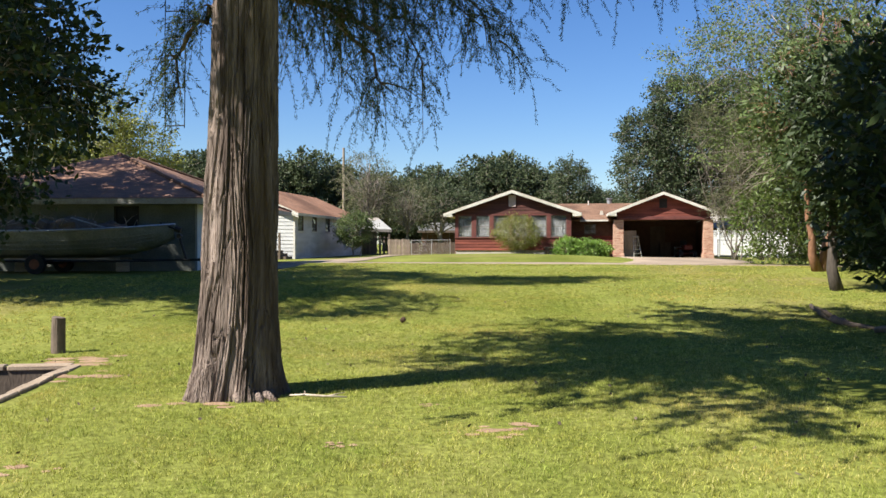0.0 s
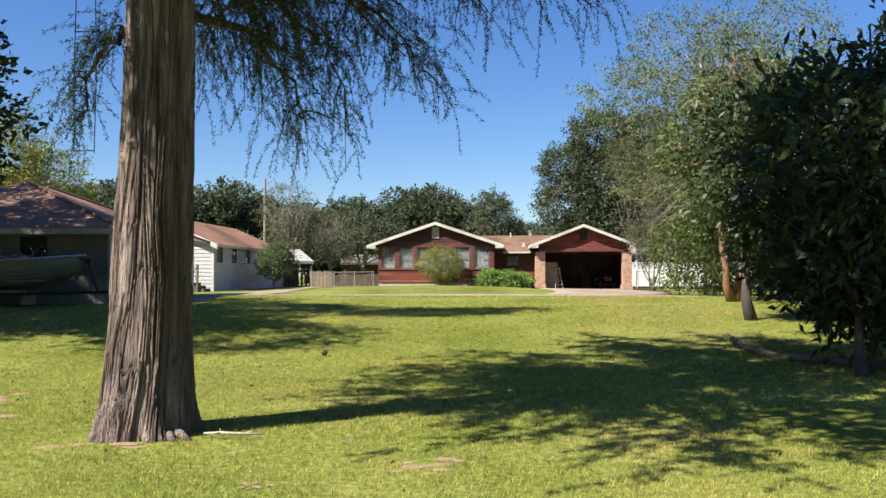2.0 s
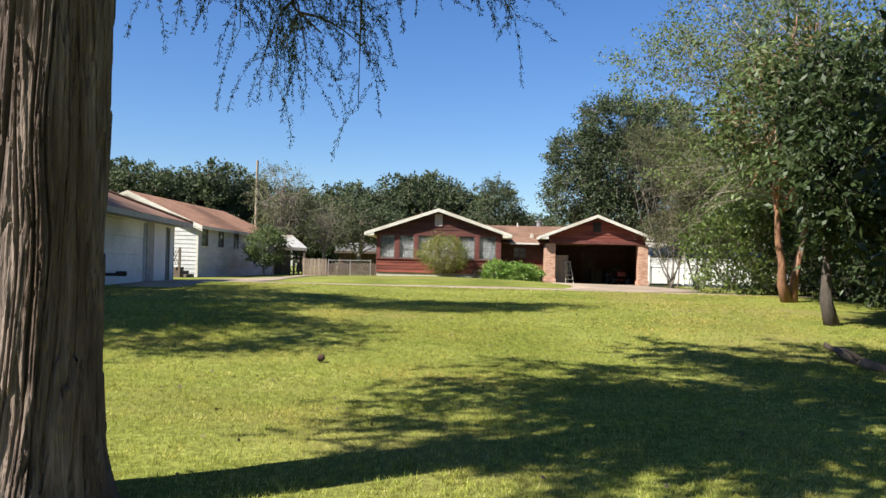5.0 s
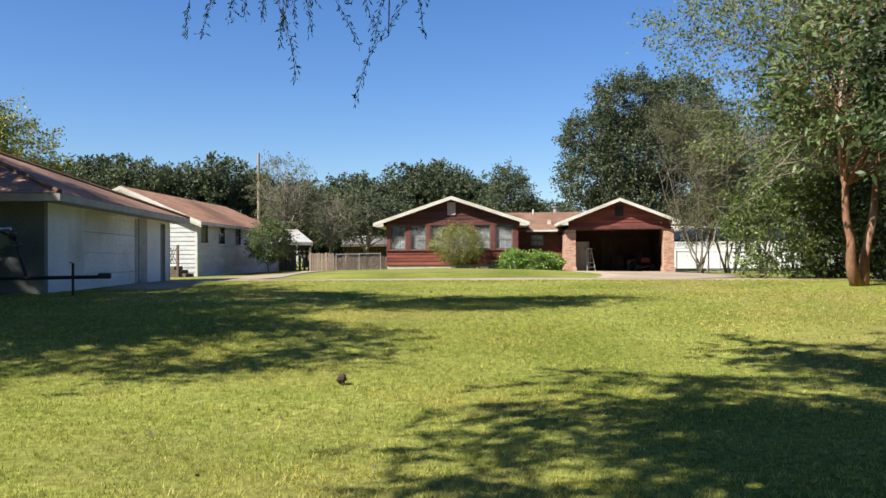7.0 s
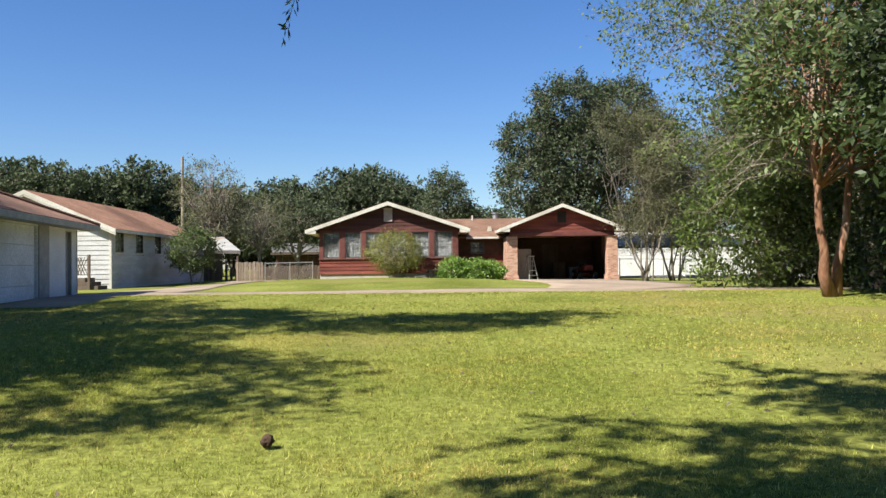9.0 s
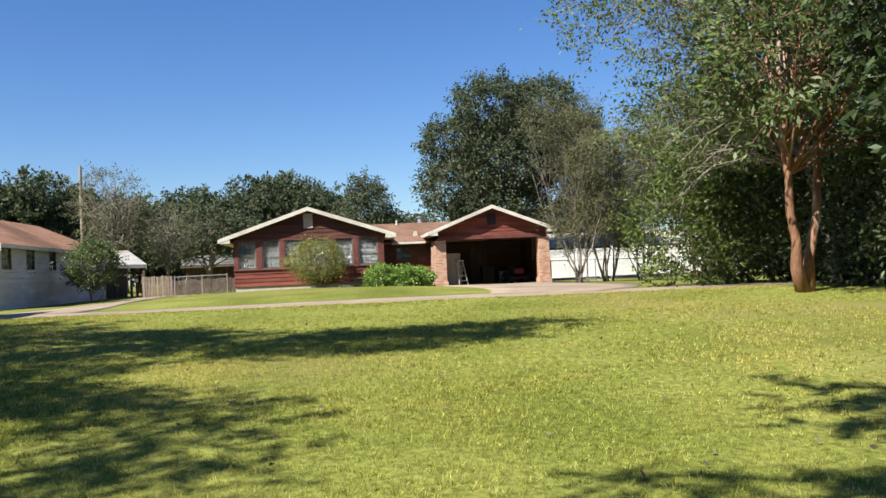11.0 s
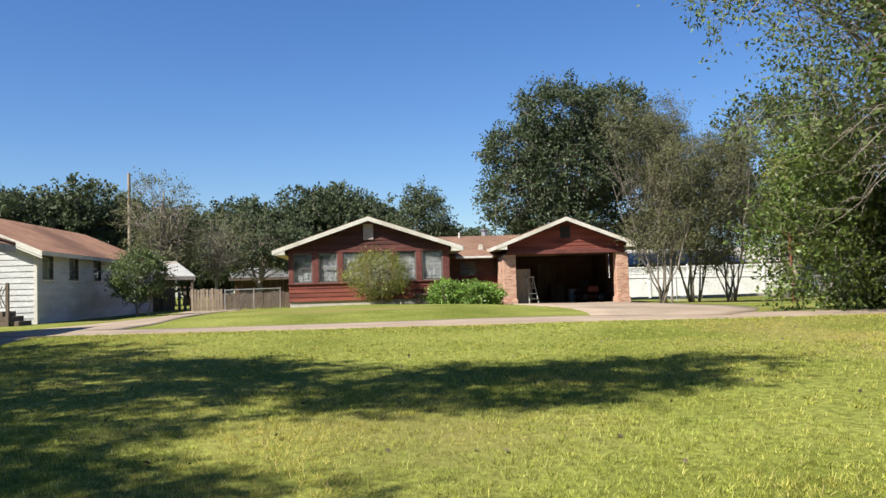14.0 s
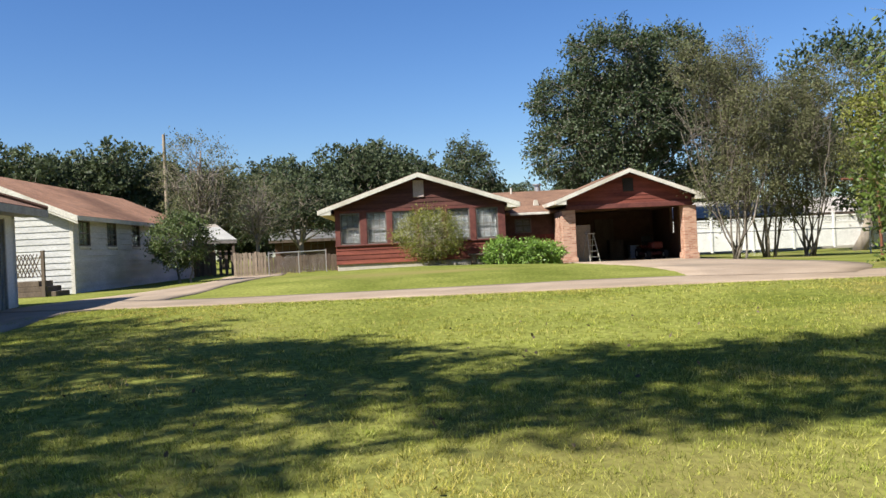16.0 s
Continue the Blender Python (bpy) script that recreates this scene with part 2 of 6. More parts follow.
M = {
    "soil": mat("lawn_soil", (0.108, 0.126, 0.024), (0.200, 0.210, 0.052), scale=0.45, rough=0.95, bump=1.0, fine=15, c3=(0.20, 0.17, 0.062), spread=0.35, grain_lo=0.25, grain_hi=1.75, spec=0.02),
    "blade": grass_mat("grass_blade"),
    "dirt": mat("bare_dirt", (0.24, 0.15, 0.09), (0.40, 0.27, 0.165), scale=7, rough=1, bump=0.8, fine=60),
    "concrete": mat("old_concrete", (0.250, 0.188, 0.130), (0.375, 0.292, 0.212), scale=0.9, rough=0.92, bump=0.25, fine=50, c3=(0.19, 0.15, 0.105)),
    "bark": mat("cypress_bark", (0.080, 0.056, 0.044), (0.330, 0.255, 0.210), scale=9, rough=0.95, bump=1.0, fine=55, stretch=(1, 1, 0.10), c3=(0.115, 0.078, 0.055), spread=0.3, relief=0.05, grain_lo=0.4),
    "bark_red": mat("peeling_red_bark", (0.14, 0.062, 0.034), (0.36, 0.195, 0.115), scale=8, rough=0.85, bump=0.8, fine=24, stretch=(1, 1, 0.25), c3=(0.33, 0.25, 0.19)),
    "bark_grey": mat("grey_bark", (0.16, 0.13, 0.10), (0.36, 0.31, 0.25), scale=5, rough=0.95, bump=0.8, fine=30, stretch=(1, 1, 0.25)),
    # copy of the grey bark, its colour darkened for shade under the crowns
    "bark_shaded": mat("shaded_mottled_bark", (0.045, 0.036, 0.029), (0.13, 0.108, 0.088), scale=5, rough=0.95, bump=0.8, fine=30, stretch=(1, 1, 0.25)),
    "bark_mid": mat("grey_brown_bark", (0.10, 0.082, 0.062), (0.24, 0.205, 0.165), scale=5, rough=0.9, bump=0.5, fine=30, stretch=(1, 1, 0.25)),
    "bark_pale": mat("pale_smooth_bark", (0.34, 0.27, 0.19), (0.55, 0.47, 0.37), scale=5, rough=0.8, bump=0.3, fine=20, stretch=(1, 1, 0.25)),
    "needle": leaf_mat("cypress_needles", (0.030, 0.060, 0.030), (0.070, 0.105, 0.050), rough=0.7, spec=0.1, translucent=0.3),
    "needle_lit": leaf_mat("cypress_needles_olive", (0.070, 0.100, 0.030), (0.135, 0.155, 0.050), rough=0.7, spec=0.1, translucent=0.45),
    "oak": leaf_mat("oak_leaves", (0.038, 0.060, 0.024), (0.086, 0.112, 0.046), rough=0.55),
    "oak_far": leaf_mat("far_oak_leaves", (0.046, 0.068, 0.030), (0.100, 0.122, 0.056), rough=0.6, spec=0.25),
    "loquat": leaf_mat("broad_glossy_leaves", (0.062, 0.096, 0.026), (0.140, 0.185, 0.058), rough=0.5, spec=0.35),
    "dark_leaf": leaf_mat("dark_broad_leaves", (0.024, 0.042, 0.013), (0.060, 0.086, 0.028), rough=0.5, spec=0.3, translucent=0.25),
    "airy": leaf_mat("small_pale_leaves", (0.085, 0.125, 0.036), (0.180, 0.225, 0.075), rough=0.6, spec=0.15),
    "crape": leaf_mat("crape_leaves_olive", (0.095, 0.105, 0.044), (0.190, 0.192, 0.090), rough=0.65, spec=0.2),
    "yellow": leaf_mat("yellow_green_leaves", (0.13, 0.16, 0.028), (0.27, 0.27, 0.05), rough=0.55),
    "hedge": leaf_mat("hedge_leaves", (0.060, 0.100, 0.018), (0.145, 0.195, 0.042), rough=0.45),
    "azalea": leaf_mat("bright_shrub_leaves", (0.13, 0.24, 0.035), (0.27, 0.40, 0.085), rough=0.45),
    "redwood": mat("faded_red_siding", (0.085, 0.023, 0.018), (0.280, 0.080, 0.052), scale=2.2, rough=0.85, bump=0.4, fine=30, stretch=(0.25, 1, 2.2), vary=0.22, c3=(0.085, 0.026, 0.021)),
    # browner, darker copy of the siding, with the eave's shade in its colour
    "gable": mat("shaded_brown_gable_boards", (0.040, 0.017, 0.014), (0.135, 0.050, 0.038), scale=2.2, rough=0.85, bump=0.4, fine=30, stretch=(0.25, 1, 2.2), vary=0.22),
    "panel": mat("faded_pink_panel", (0.36, 0.27, 0.24), (0.52, 0.41, 0.37), scale=3, rough=0.8, bump=0.1, fine=30),
    "redtrim": mat("dark_red_trim", (0.095, 0.030, 0.026), (0.170, 0.058, 0.045), scale=4, rough=0.75, bump=0.2, fine=30, vary=0.12),
    "white": mat("white_trim", (0.50, 0.475, 0.40), (0.66, 0.63, 0.545), scale=2, rough=0.6, bump=0.1, fine=30, c3=(0.40, 0.36, 0.28)),
    "soffit": mat("cream_soffit", (0.60, 0.52, 0.36), (0.72, 0.64, 0.46), scale=2, rough=0.7, bump=0.1, fine=30),
    "brick": brick_mat("pink_brick"),
    "found": mat("foundation_block", (0.38, 0.34, 0.28), (0.52, 0.47, 0.40), scale=3, rough=0.95, bump=0.4, fine=30),
    "shingle": shingle_mat("brown_shingles", (0.25, 0.125, 0.070), (0.37, 0.205, 0.125)),
    "shingle_house": shingle_mat("dull_brown_shingles", (0.150, 0.082, 0.050), (0.235, 0.140, 0.092)),
    "shingle_dark": shingle_mat("weathered_shingles", (0.19, 0.105, 0.068), (0.31, 0.175, 0.115)),
    "lap": mat("white_lap_siding", (0.40, 0.40, 0.375), (0.62, 0.62, 0.595), scale=1.6, rough=0.8, bump=0.25, fine=24, stretch=(0.4, 0.4, 2.0), c3=(0.36, 0.35, 0.29), vary=0.06),
    "block": mat("white_painted_wall", (0.66, 0.66, 0.63), (0.80, 0.80, 0.78), scale=1.2, rough=0.85, bump=0.15, fine=24, c3=(0.50, 0.48, 0.42)),
    # grey-green front paint, darkened in colour for the deep shade beside the oak
    "shaded_grey_wall": mat("shaded_grey_green_wall", (0.13, 0.14, 0.12), (0.22, 0.23, 0.20), scale=1.4, rough=0.85, bump=0.15, fine=24, c3=(0.10, 0.105, 0.085)),
    "rust": mat("rusty_steel", (0.10, 0.035, 0.02), (0.22, 0.09, 0.05), scale=6, rough=0.85, bump=0.3, fine=40),
    "grey_paint": mat("grey_painted_trim", (0.30, 0.29, 0.26), (0.44, 0.42, 0.37), scale=3, rough=0.8, bump=0.15, fine=30),
    "dark": mat("dark_interior", (0.030, 0.026, 0.022), (0.055, 0.047, 0.04), scale=2, rough=0.9, bump=0.1, fine=20),
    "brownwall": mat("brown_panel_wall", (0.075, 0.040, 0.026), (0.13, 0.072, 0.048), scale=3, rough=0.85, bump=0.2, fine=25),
    "glass": glass_mat("window_glass"),
    "blind": mat("pale_blind", (0.20, 0.22, 0.23), (0.33, 0.35, 0.355), scale=6, rough=0.7, bump=0.1, fine=30),
    "frame_grey": mat("weathered_sash", (0.10, 0.088, 0.078), (0.19, 0.17, 0.15), scale=6, rough=0.7, bump=0.1, fine=30),
    "metal": mat("galvanised_metal", (0.42, 0.42, 0.41), (0.58, 0.58, 0.56), scale=5, rough=0.45, bump=0.05, fine=30, metal=0.8),
    "black": mat("black_metal", (0.012, 0.012, 0.012), (0.03, 0.03, 0.03), scale=5, rough=0.5, bump=0.1, fine=30),
    "rubber": mat("black_rubber", (0.012, 0.012, 0.012), (0.028, 0.027, 0.026), scale=9, rough=0.85, bump=0.2, fine=60),
    "hull": mat("aluminium_hull", (0.16, 0.165, 0.135), (0.27, 0.27, 0.225), scale=2, rough=0.5, bump=0.1, fine=20, metal=0.15, c3=(0.11, 0.12, 0.085)),
    "wood": mat("weathered_wood", (0.20, 0.155, 0.11), (0.36, 0.29, 0.215), scale=3, rough=0.92, bump=0.5, fine=30, stretch=(1, 1, 0.3), vary=0.18),
    "wood_dark": mat("dark_weathered_wood", (0.09, 0.068, 0.05), (0.17, 0.13, 0.098), scale=3, rough=0.95, bump=0.5, fine=30, stretch=(1, 1, 0.3), vary=0.18),
    "vinyl": mat("white_vinyl", (0.74, 0.73, 0.70), (0.83, 0.82, 0.79), scale=2, rough=0.45, bump=0.03, fine=20, vary=0.03),
    "red": mat("red_paint", (0.07, 0.012, 0.010), (0.11, 0.02, 0.016), scale=5, rough=0.45, bump=0.1, fine=30),
    "blue": mat("pale_blue_paint", (0.30, 0.38, 0.46), (0.42, 0.50, 0.56), scale=4, rough=0.5, bump=0.1, fine=30),
    "tin": mat("pale_metal_roof", (0.27, 0.265, 0.245), (0.38, 0.37, 0.34), scale=1.5, rough=0.55, bump=0.1, fine=20, c3=(0.26, 0.20, 0.15)),
    "cone": mat("dark_cone_scales", (0.035, 0.020, 0.012), (0.08, 0.048, 0.03), scale=20, rough=0.9, bump=0.5, fine=90),
    "terracotta": mat("terracotta", (0.30, 0.12, 0.07), (0.42, 0.19, 0.11), scale=4, rough=0.85, bump=0.1, fine=30),
    "car": mat("white_car_paint", (0.66, 0.67, 0.68), (0.74, 0.74, 0.74), scale=2, rough=0.25, bump=0.0, fine=10, spec=0.5),
    "water": mat("murky_water", (0.012, 0.013, 0.010), (0.02, 0.02, 0.014), scale=2, rough=0.08, bump=0.05, fine=6, spec=0.5),
}


# ---- mesh helpers ----
def thing(name, m, label, category, group="", kind=""):
    ob = new(name)
    ob.empty_display_size = 0.2
    ob.matrix_basis = m
    return tagged(ob, label, category, group, kind)


def finish(me, material, smooth=False):
    me.materials.append(material)
    if smooth:
        me.polygons.foreach_set("use_smooth", [True] * len(me.polygons))
    return me


def part(name, bm, material, parent=None, label="", smooth=False):
    """bm in the coordinates of its thing, as one mesh object under it."""
    me = bpy.data.meshes.new(name)
    bm.normal_update()
    bm.to_mesh(me)
    bm.free()
    ob = new(name, finish(me, material, smooth))
    if parent:
        ob.parent = parent
    return tagged(ob, label)


def piece(name, me, parent, m):
    """One more object on a shared mesh."""
    ob = new(name, me)
    ob.parent = parent
    ob.matrix_basis = m
    return ob


def raw(name, verts, faces, material, parent=None, label="", smooth=False):
    """A mesh from numpy vertices and an even face array."""
    me = bpy.data.meshes.new(name)
    verts = np.asarray(verts, dtype=np.float32)
    faces = np.asarray(faces, dtype=np.int32)
    k = faces.shape[1]
    me.vertices.add(len(verts))
    me.vertices.foreach_set("co", verts.ravel())
    me.loops.add(faces.size)
    me.loops.foreach_set("vertex_index", faces.ravel())
    me.polygons.add(len(faces))
    me.polygons.foreach_set("loop_start", np.arange(0, faces.size, k, dtype=np.int32))
    me.update(calc_edges=True)
    ob = new(name, finish(me, material, smooth))
    if parent:
        ob.parent = parent
    return tagged(ob, label)


def box(bm, x0, x1, y0, y1, z0, z1, bevel=0.0, m=None):
    vs = bmesh.ops.create_cube(bm, size=1)["verts"]
    for v in vs:
        v.co = Vector(((x0 + x1) / 2 + v.co.x * (x1 - x0), (y0 + y1) / 2 + v.co.y * (y1 - y0), (z0 + z1) / 2 + v.co.z * (z1 - z0)))
    if bevel:
        es = list({e for v in vs for e in v.link_edges})
        vs = bmesh.ops.bevel(bm, geom=es, offset=bevel, segments=1, affect="EDGES", profile=0.5)["verts"]
    if m is not None:
        bmesh.ops.transform(bm, matrix=m, verts=[v for v in vs if v.is_valid])
    return bm


def boxes(*rows, bevel=0.0):
    bm = bmesh.new()
    for r in rows:
        box(bm, *r, bevel=bevel)
    return bm


def tube(bm, pts, radii, sides=8, close=True):
    """A tapered tube along points."""
    rings = []
    pts = [Vector(p) for p in pts]
    for i, p in enumerate(pts):
        d = (pts[min(i + 1, len(pts) - 1)] - pts[max(i - 1, 0)]).normalized()
        a = d.orthogonal().normalized() if abs(d.z) < 0.9 else d.cross(Vector((0, 1, 0))).normalized()
        b = d.cross(a).normalized()
        r = float(radii[i] if hasattr(radii, "__len__") else radii)
        rings.append([bm.verts.new(p + r * (math.cos(k * math.tau / sides) * a + math.sin(k * math.tau / sides) * b)) for k in range(sides)])
    for u, w in zip(rings, rings[1:]):
        for k in range(sides):
            bm.faces.new((u[k], u[(k + 1) % sides], w[(k + 1) % sides], w[k]))
    if close:
        bm.faces.new(rings[0][::-1])
        bm.faces.new(rings[-1])
    return bm


def tubes(*rows, sides=8):
    bm = bmesh.new()
    for pts, r in rows:
        tube(bm, pts, r, sides)
    return bm


def prism(bm, outline, y0, y1):
    """A polygon in the x-z plane drawn out along y."""
    a = [bm.verts.new((x, y0, z)) for x, z in outline]
    b = [bm.verts.new((x, y1, z)) for x, z in outline]
    n = len(outline)
    bm.faces.new(a)
    bm.faces.new(b[::-1])
    for i in range(n):
        bm.faces.new((a[i], b[i], b[(i + 1) % n], a[(i + 1) % n]))
    bmesh.ops.recalc_face_normals(bm, faces=bm.faces)
    return bm


def slab(bm, quad, thick, uv=True):
    """A roof plane from 3 or 4 corners, with thickness below and shingle coordinates on it (v up the slope)."""
    q = [Vector(p) for p in quad]
    nrm = (q[1] - q[0]).cross(q[-1] - q[0]).normalized()
    if nrm.z < 0:
        q, nrm = q[::-1], -nrm
    top = [bm.verts.new(p) for p in q]
    bot = [bm.verts.new(p - nrm * thick) for p in q]
    fs = [bm.faces.new(top), bm.faces.new(bot[::-1])]
    for i in range(len(q)):
        fs.append(bm.faces.new((top[i], bot[i], bot[(i + 1) % len(q)], top[(i + 1) % len(q)])))
    layer = bm.loops.layers.uv.verify()
    side = Vector((0, 0, 1)).cross(nrm).normalized()
    up = nrm.cross(side)
    for f in fs:
        for lp in f.loops:
            lp[layer].uv = (lp.vert.co.dot(side), lp.vert.co.dot(up))
    return bm


# ---- ground ----
def smooth(t):
    t = min(max(t, 0.0), 1.0)
    return t * t * (3 - 2 * t)


GROUND_Y = [-80, 5, 11, 13, 15.5, 18.3, 21, 25, 38, 44, 60, 400]
GROUND_Z = [0, 0, 0.03, 0.06, 0.17, 0.41, 0.58, 0.72, 0.90, 0.92, 0.92, 0.92]
DRIVE_X = [-6, -3, -0.5, 2.5, 6, 9.5, 14, 22, 34]
DRIVE_Y = [38, 36.5, 34.6, 33.3, 32.1, 31.3, 30.0, 29.0, 28.2]


def ground_grid(x, y):
    """Heights for arrays of places: the rise to the houses, the lawn's brow before the drive and the raised bed beyond it."""
    x, y = np.asarray(x, float), np.asarray(y, float)
    w = np.clip((y - 24) / 18, 0, 1)
    w = w * w * (3 - 2 * w)
    dx = np.clip(x, -14, 34) - 8
    z = np.interp(y, GROUND_Y, GROUND_Z) - w * np.where(dx > 0, 0.018 * dx, -0.011 * dx)
    t = np.clip(1.8 * np.maximum(0, 1 - ((x - 6.4) / 7.5) ** 2 - ((y - 42.5) / 8.5) ** 2), 0, 1)
    past = y - np.interp(x, DRIVE_X, DRIVE_Y)
    brow = 0.10 * np.exp(-((past + 3.4) / 1.5) ** 2) * np.clip((x + 5) / 4, 0, 1)
    return z + brow + 0.12 * t * t * (3 - 2 * t)


def ground_z(x, y):
    return float(ground_grid(x, y))


def clumps(rng, blobs, n, per, spread):
    """Clump centres in the shells of ellipsoids, and leaf places round each."""
    weights = np.array([b[3] * b[4] * b[5] for b in blobs]) ** 0.67
    pick = rng.choice(len(blobs), n, p=weights / weights.sum())
    B = np.array(blobs)[pick]
    d = rng.normal(size=(n, 3))
    d /= np.linalg.norm(d, axis=1)[:, None]
    r = rng.uniform(0.55, 1.06, n) ** 0.7
    c = B[:, :3] + d * B[:, 3:6] * r[:, None]
    way = d * 0.6 + rng.normal(size=(n, 3)) * 0.6 + np.array((0, 0, 0.15))
    way /= np.linalg.norm(way, axis=1)[:, None]
    along = (way * (spread * rng.uniform(2.0, 4.2, n))[:, None])
    u = rng.uniform(-0.35, 0.85, (n, per, 1))
    p = (c[:, None] + along[:, None] * u + np.array((0, 0, -0.35)) * spread * u * u).reshape(-1, 3) + rng.normal(size=(n * per, 3)) * spread * np.array((0.5, 0.5, 0.38))
    out = np.repeat(d * 0.5 + way * 0.6, per, 0)
    return c, p, out, along


def twigs(c, along, thick):
    """One thin three-sided twig through each clump."""
    s = np.cross(along, np.array((0.31, 0.52, 0.79)))
    s /= np.linalg.norm(s, axis=1)[:, None]
    t = np.cross(along, s)
    t /= np.linalg.norm(t, axis=1)[:, None]
    ring = [s, -0.5 * s + 0.87 * t, -0.5 * s - 0.87 * t]
    v = np.stack([c - along * 0.55 + k * thick for k in ring] + [c + along * 0.8 + k * thick * 0.3 for k in ring], 1).reshape(-1, 3)
    o = (np.arange(len(c)) * 6)[:, None, None]
    f = (o + np.array([[0, 1, 4, 3], [1, 2, 5, 4], [2, 0, 3, 5]])[None]).reshape(-1, 4)
    return v, f


def leaves(rng, p, out, length, width, droop=0.2):
    """Folded pointed leaves: two quads' worth of triangles each."""
    n = len(p)
    d = out * 0.7 + rng.normal(size=(n, 3)) * 0.75 - np.array((0, 0, droop))
    d /= np.linalg.norm(d, axis=1)[:, None]
    s = np.cross(d, rng.normal(size=(n, 3)))
    s /= np.linalg.norm(s, axis=1)[:, None]
    L = (length * rng.uniform(0.6, 1.3, n))[:, None]
    W = (width * rng.uniform(0.7, 1.2, n))[:, None]
    nn = np.cross(d, s)
    v = np.stack([p, p + d * L * 0.45 + s * W * 0.5 + nn * W * 0.12, p + d * L, p + d * L * 0.45 - s * W * 0.5 + nn * W * 0.12], 1).reshape(-1, 3)
    f = np.arange(n * 4).reshape(-1, 4)
    return v, f


def limb_points(rng, a, b, sag, wobble, k=6):
    a, b = np.array(a, float), np.array(b, float)
    out = []
    off = rng.normal(size=3) * wobble
    for i in range(k + 1):
        t = i / k
        p = a + (b - a) * t + np.array((0, 0, sag * math.sin(math.pi * t))) + off * math.sin(math.pi * t) + rng.normal(size=3) * wobble * 0.2 * (0 < i < k)
        out.append(tuple(p))
    return out


def tree(name, base, stems, blobs, clump_n, per, spread, leaf, leaf_m, bark_m, label, limbs=26, twig=0.03, seed=1, group="", category="tree", droop=0.2, limb_from=0.35, crown_name="crown"):
    """stems: (dx, dy, top x, y, z, radius) from the base; blobs: ellipsoids of the crown, from the base."""
    rng = np.random.default_rng(seed)
    root = thing(name, Matrix.Translation((base[0], base[1], base[2])), label, category, group)
    spines = []
    for dx, dy, tx, ty, tz, r in stems:
        pts = limb_points(rng, (dx, dy, -0.1), (tx, ty, tz), 0, 0.10 * tz ** 0.5, 9)
        rad = [r * (1.35 if i == 0 else 1.12 if i == 1 else 1.0) * (1 - 0.8 * i / 9) for i in range(10)]
        bm = bmesh.new()
        tube(bm, pts, rad, 12)
        spines.append((pts, rad))
        for v in bm.verts:
            v.co += min(0.06, r * 0.35) * noise.noise(v.co * 4) * Vector((1, 1, 0))
        part("trunk" if len(stems) == 1 else "stem", bm, bark_m, root, smooth=True)
    c, p, out, along = clumps(rng, blobs, clump_n, per, spread)
    bm = bmesh.new()
    tips = c[rng.choice(len(c), min(limbs, len(c)), replace=False)]
    for tip in tips:
        pts, rad = spines[rng.integers(len(spines))]
        i = int(rng.integers(max(1, int(limb_from * 9)), 9))
        a = pts[i]
        if a[2] > tip[2] + 1.5:
            i = max(1, int(limb_from * 9))
            a = pts[i]
        r = min(rad[i] * 0.5, 0.10)
        lp = limb_points(rng, a, tip, 0.05 * np.linalg.norm(np.array(a) - tip), 0.12 * np.linalg.norm(np.array(a) - tip) ** 0.5)
        tube(bm, lp, [max(r * (1 - j / 6.5), twig * 0.3) for j in range(7)], 6)
        for _ in range(3):
            j = int(rng.integers(2, 6))
            q = np.array(lp[j])
            e = q + (tip - q) * 0.5 + rng.normal(size=3) * 0.22 * np.linalg.norm(tip - np.array(a)) ** 0.7
            tube(bm, limb_points(rng, q, e, 0.05, 0.05, 3), [twig, twig * 0.7, twig * 0.5, twig * 0.25], 4)
    tagged(part("branching", bm, bark_m, root, smooth=True), kind="stuff")
    v, f = twigs(c, along, twig * 0.4)
    tagged(raw("twig_mass", v, f, bark_m, root), kind="stuff")
    v, f = leaves(rng, p, out, leaf[0], leaf[1], droop)
    raw(crown_name, v, f, leaf_m, root)
    return root

# ---- ground, drive ----
PIT = (-9.5, -3.75, 8.7, 11.2)


def build_ground():
    xs = sorted(set([-1500, -700, -300, -150, -80, -50, -35, -25, -18, -14] + [PIT[0], PIT[1]] + [round(-12 + 0.75 * i, 2) for i in range(60)] + [36, 42, 50, 70, 110, 200, 400, 800, 1500]))
    ys = sorted(set([-1500, -600, -250, -100, -50, -25, -12] + [PIT[2], PIT[3]] + [round(-6 + 0.75 * i, 2) for i in range(94)] + [66, 72, 80, 95, 120, 180, 300, 600, 1500]))
    verts = [(x, y, ground_z(x, y) + (0.012 * noise.noise(Vector((x * 0.7, y * 0.7, 0))) if abs(x) < 40 else 0)) for y in ys for x in xs]
    w = len(xs)
    faces = []
    for j in range(len(ys) - 1):
        for i in range(w - 1):
            if PIT[0] <= xs[i] < PIT[1] and PIT[2] <= ys[j] < PIT[3]:
                continue
            faces.append((j * w + i, j * w + i + 1, (j + 1) * w + i + 1, (j + 1) * w + i))
    tagged(raw("ground", verts, faces, M["soil"], smooth=True), "sunlit mown lawn rising gently to the houses", "ground", kind="structure")


build_ground()


def spline(ctrl, n=14):
    """Catmull-Rom through rows of numbers."""
    P = [np.array(c, float) for c in ctrl]
    P = [2 * P[0] - P[1]] + P + [2 * P[-1] - P[-2]]
    out = []
    for i in range(1, len(P) - 2):
        for k in range(n):
            t = k / n
            a, b, c, d = P[i - 1:i + 3]
            out.append(0.5 * (2 * b + (c - a) * t + (2 * a - 5 * b + 4 * c - d) * t * t + (3 * b - a - 3 * c + d) * t ** 3))
    return out + [P[-2]]


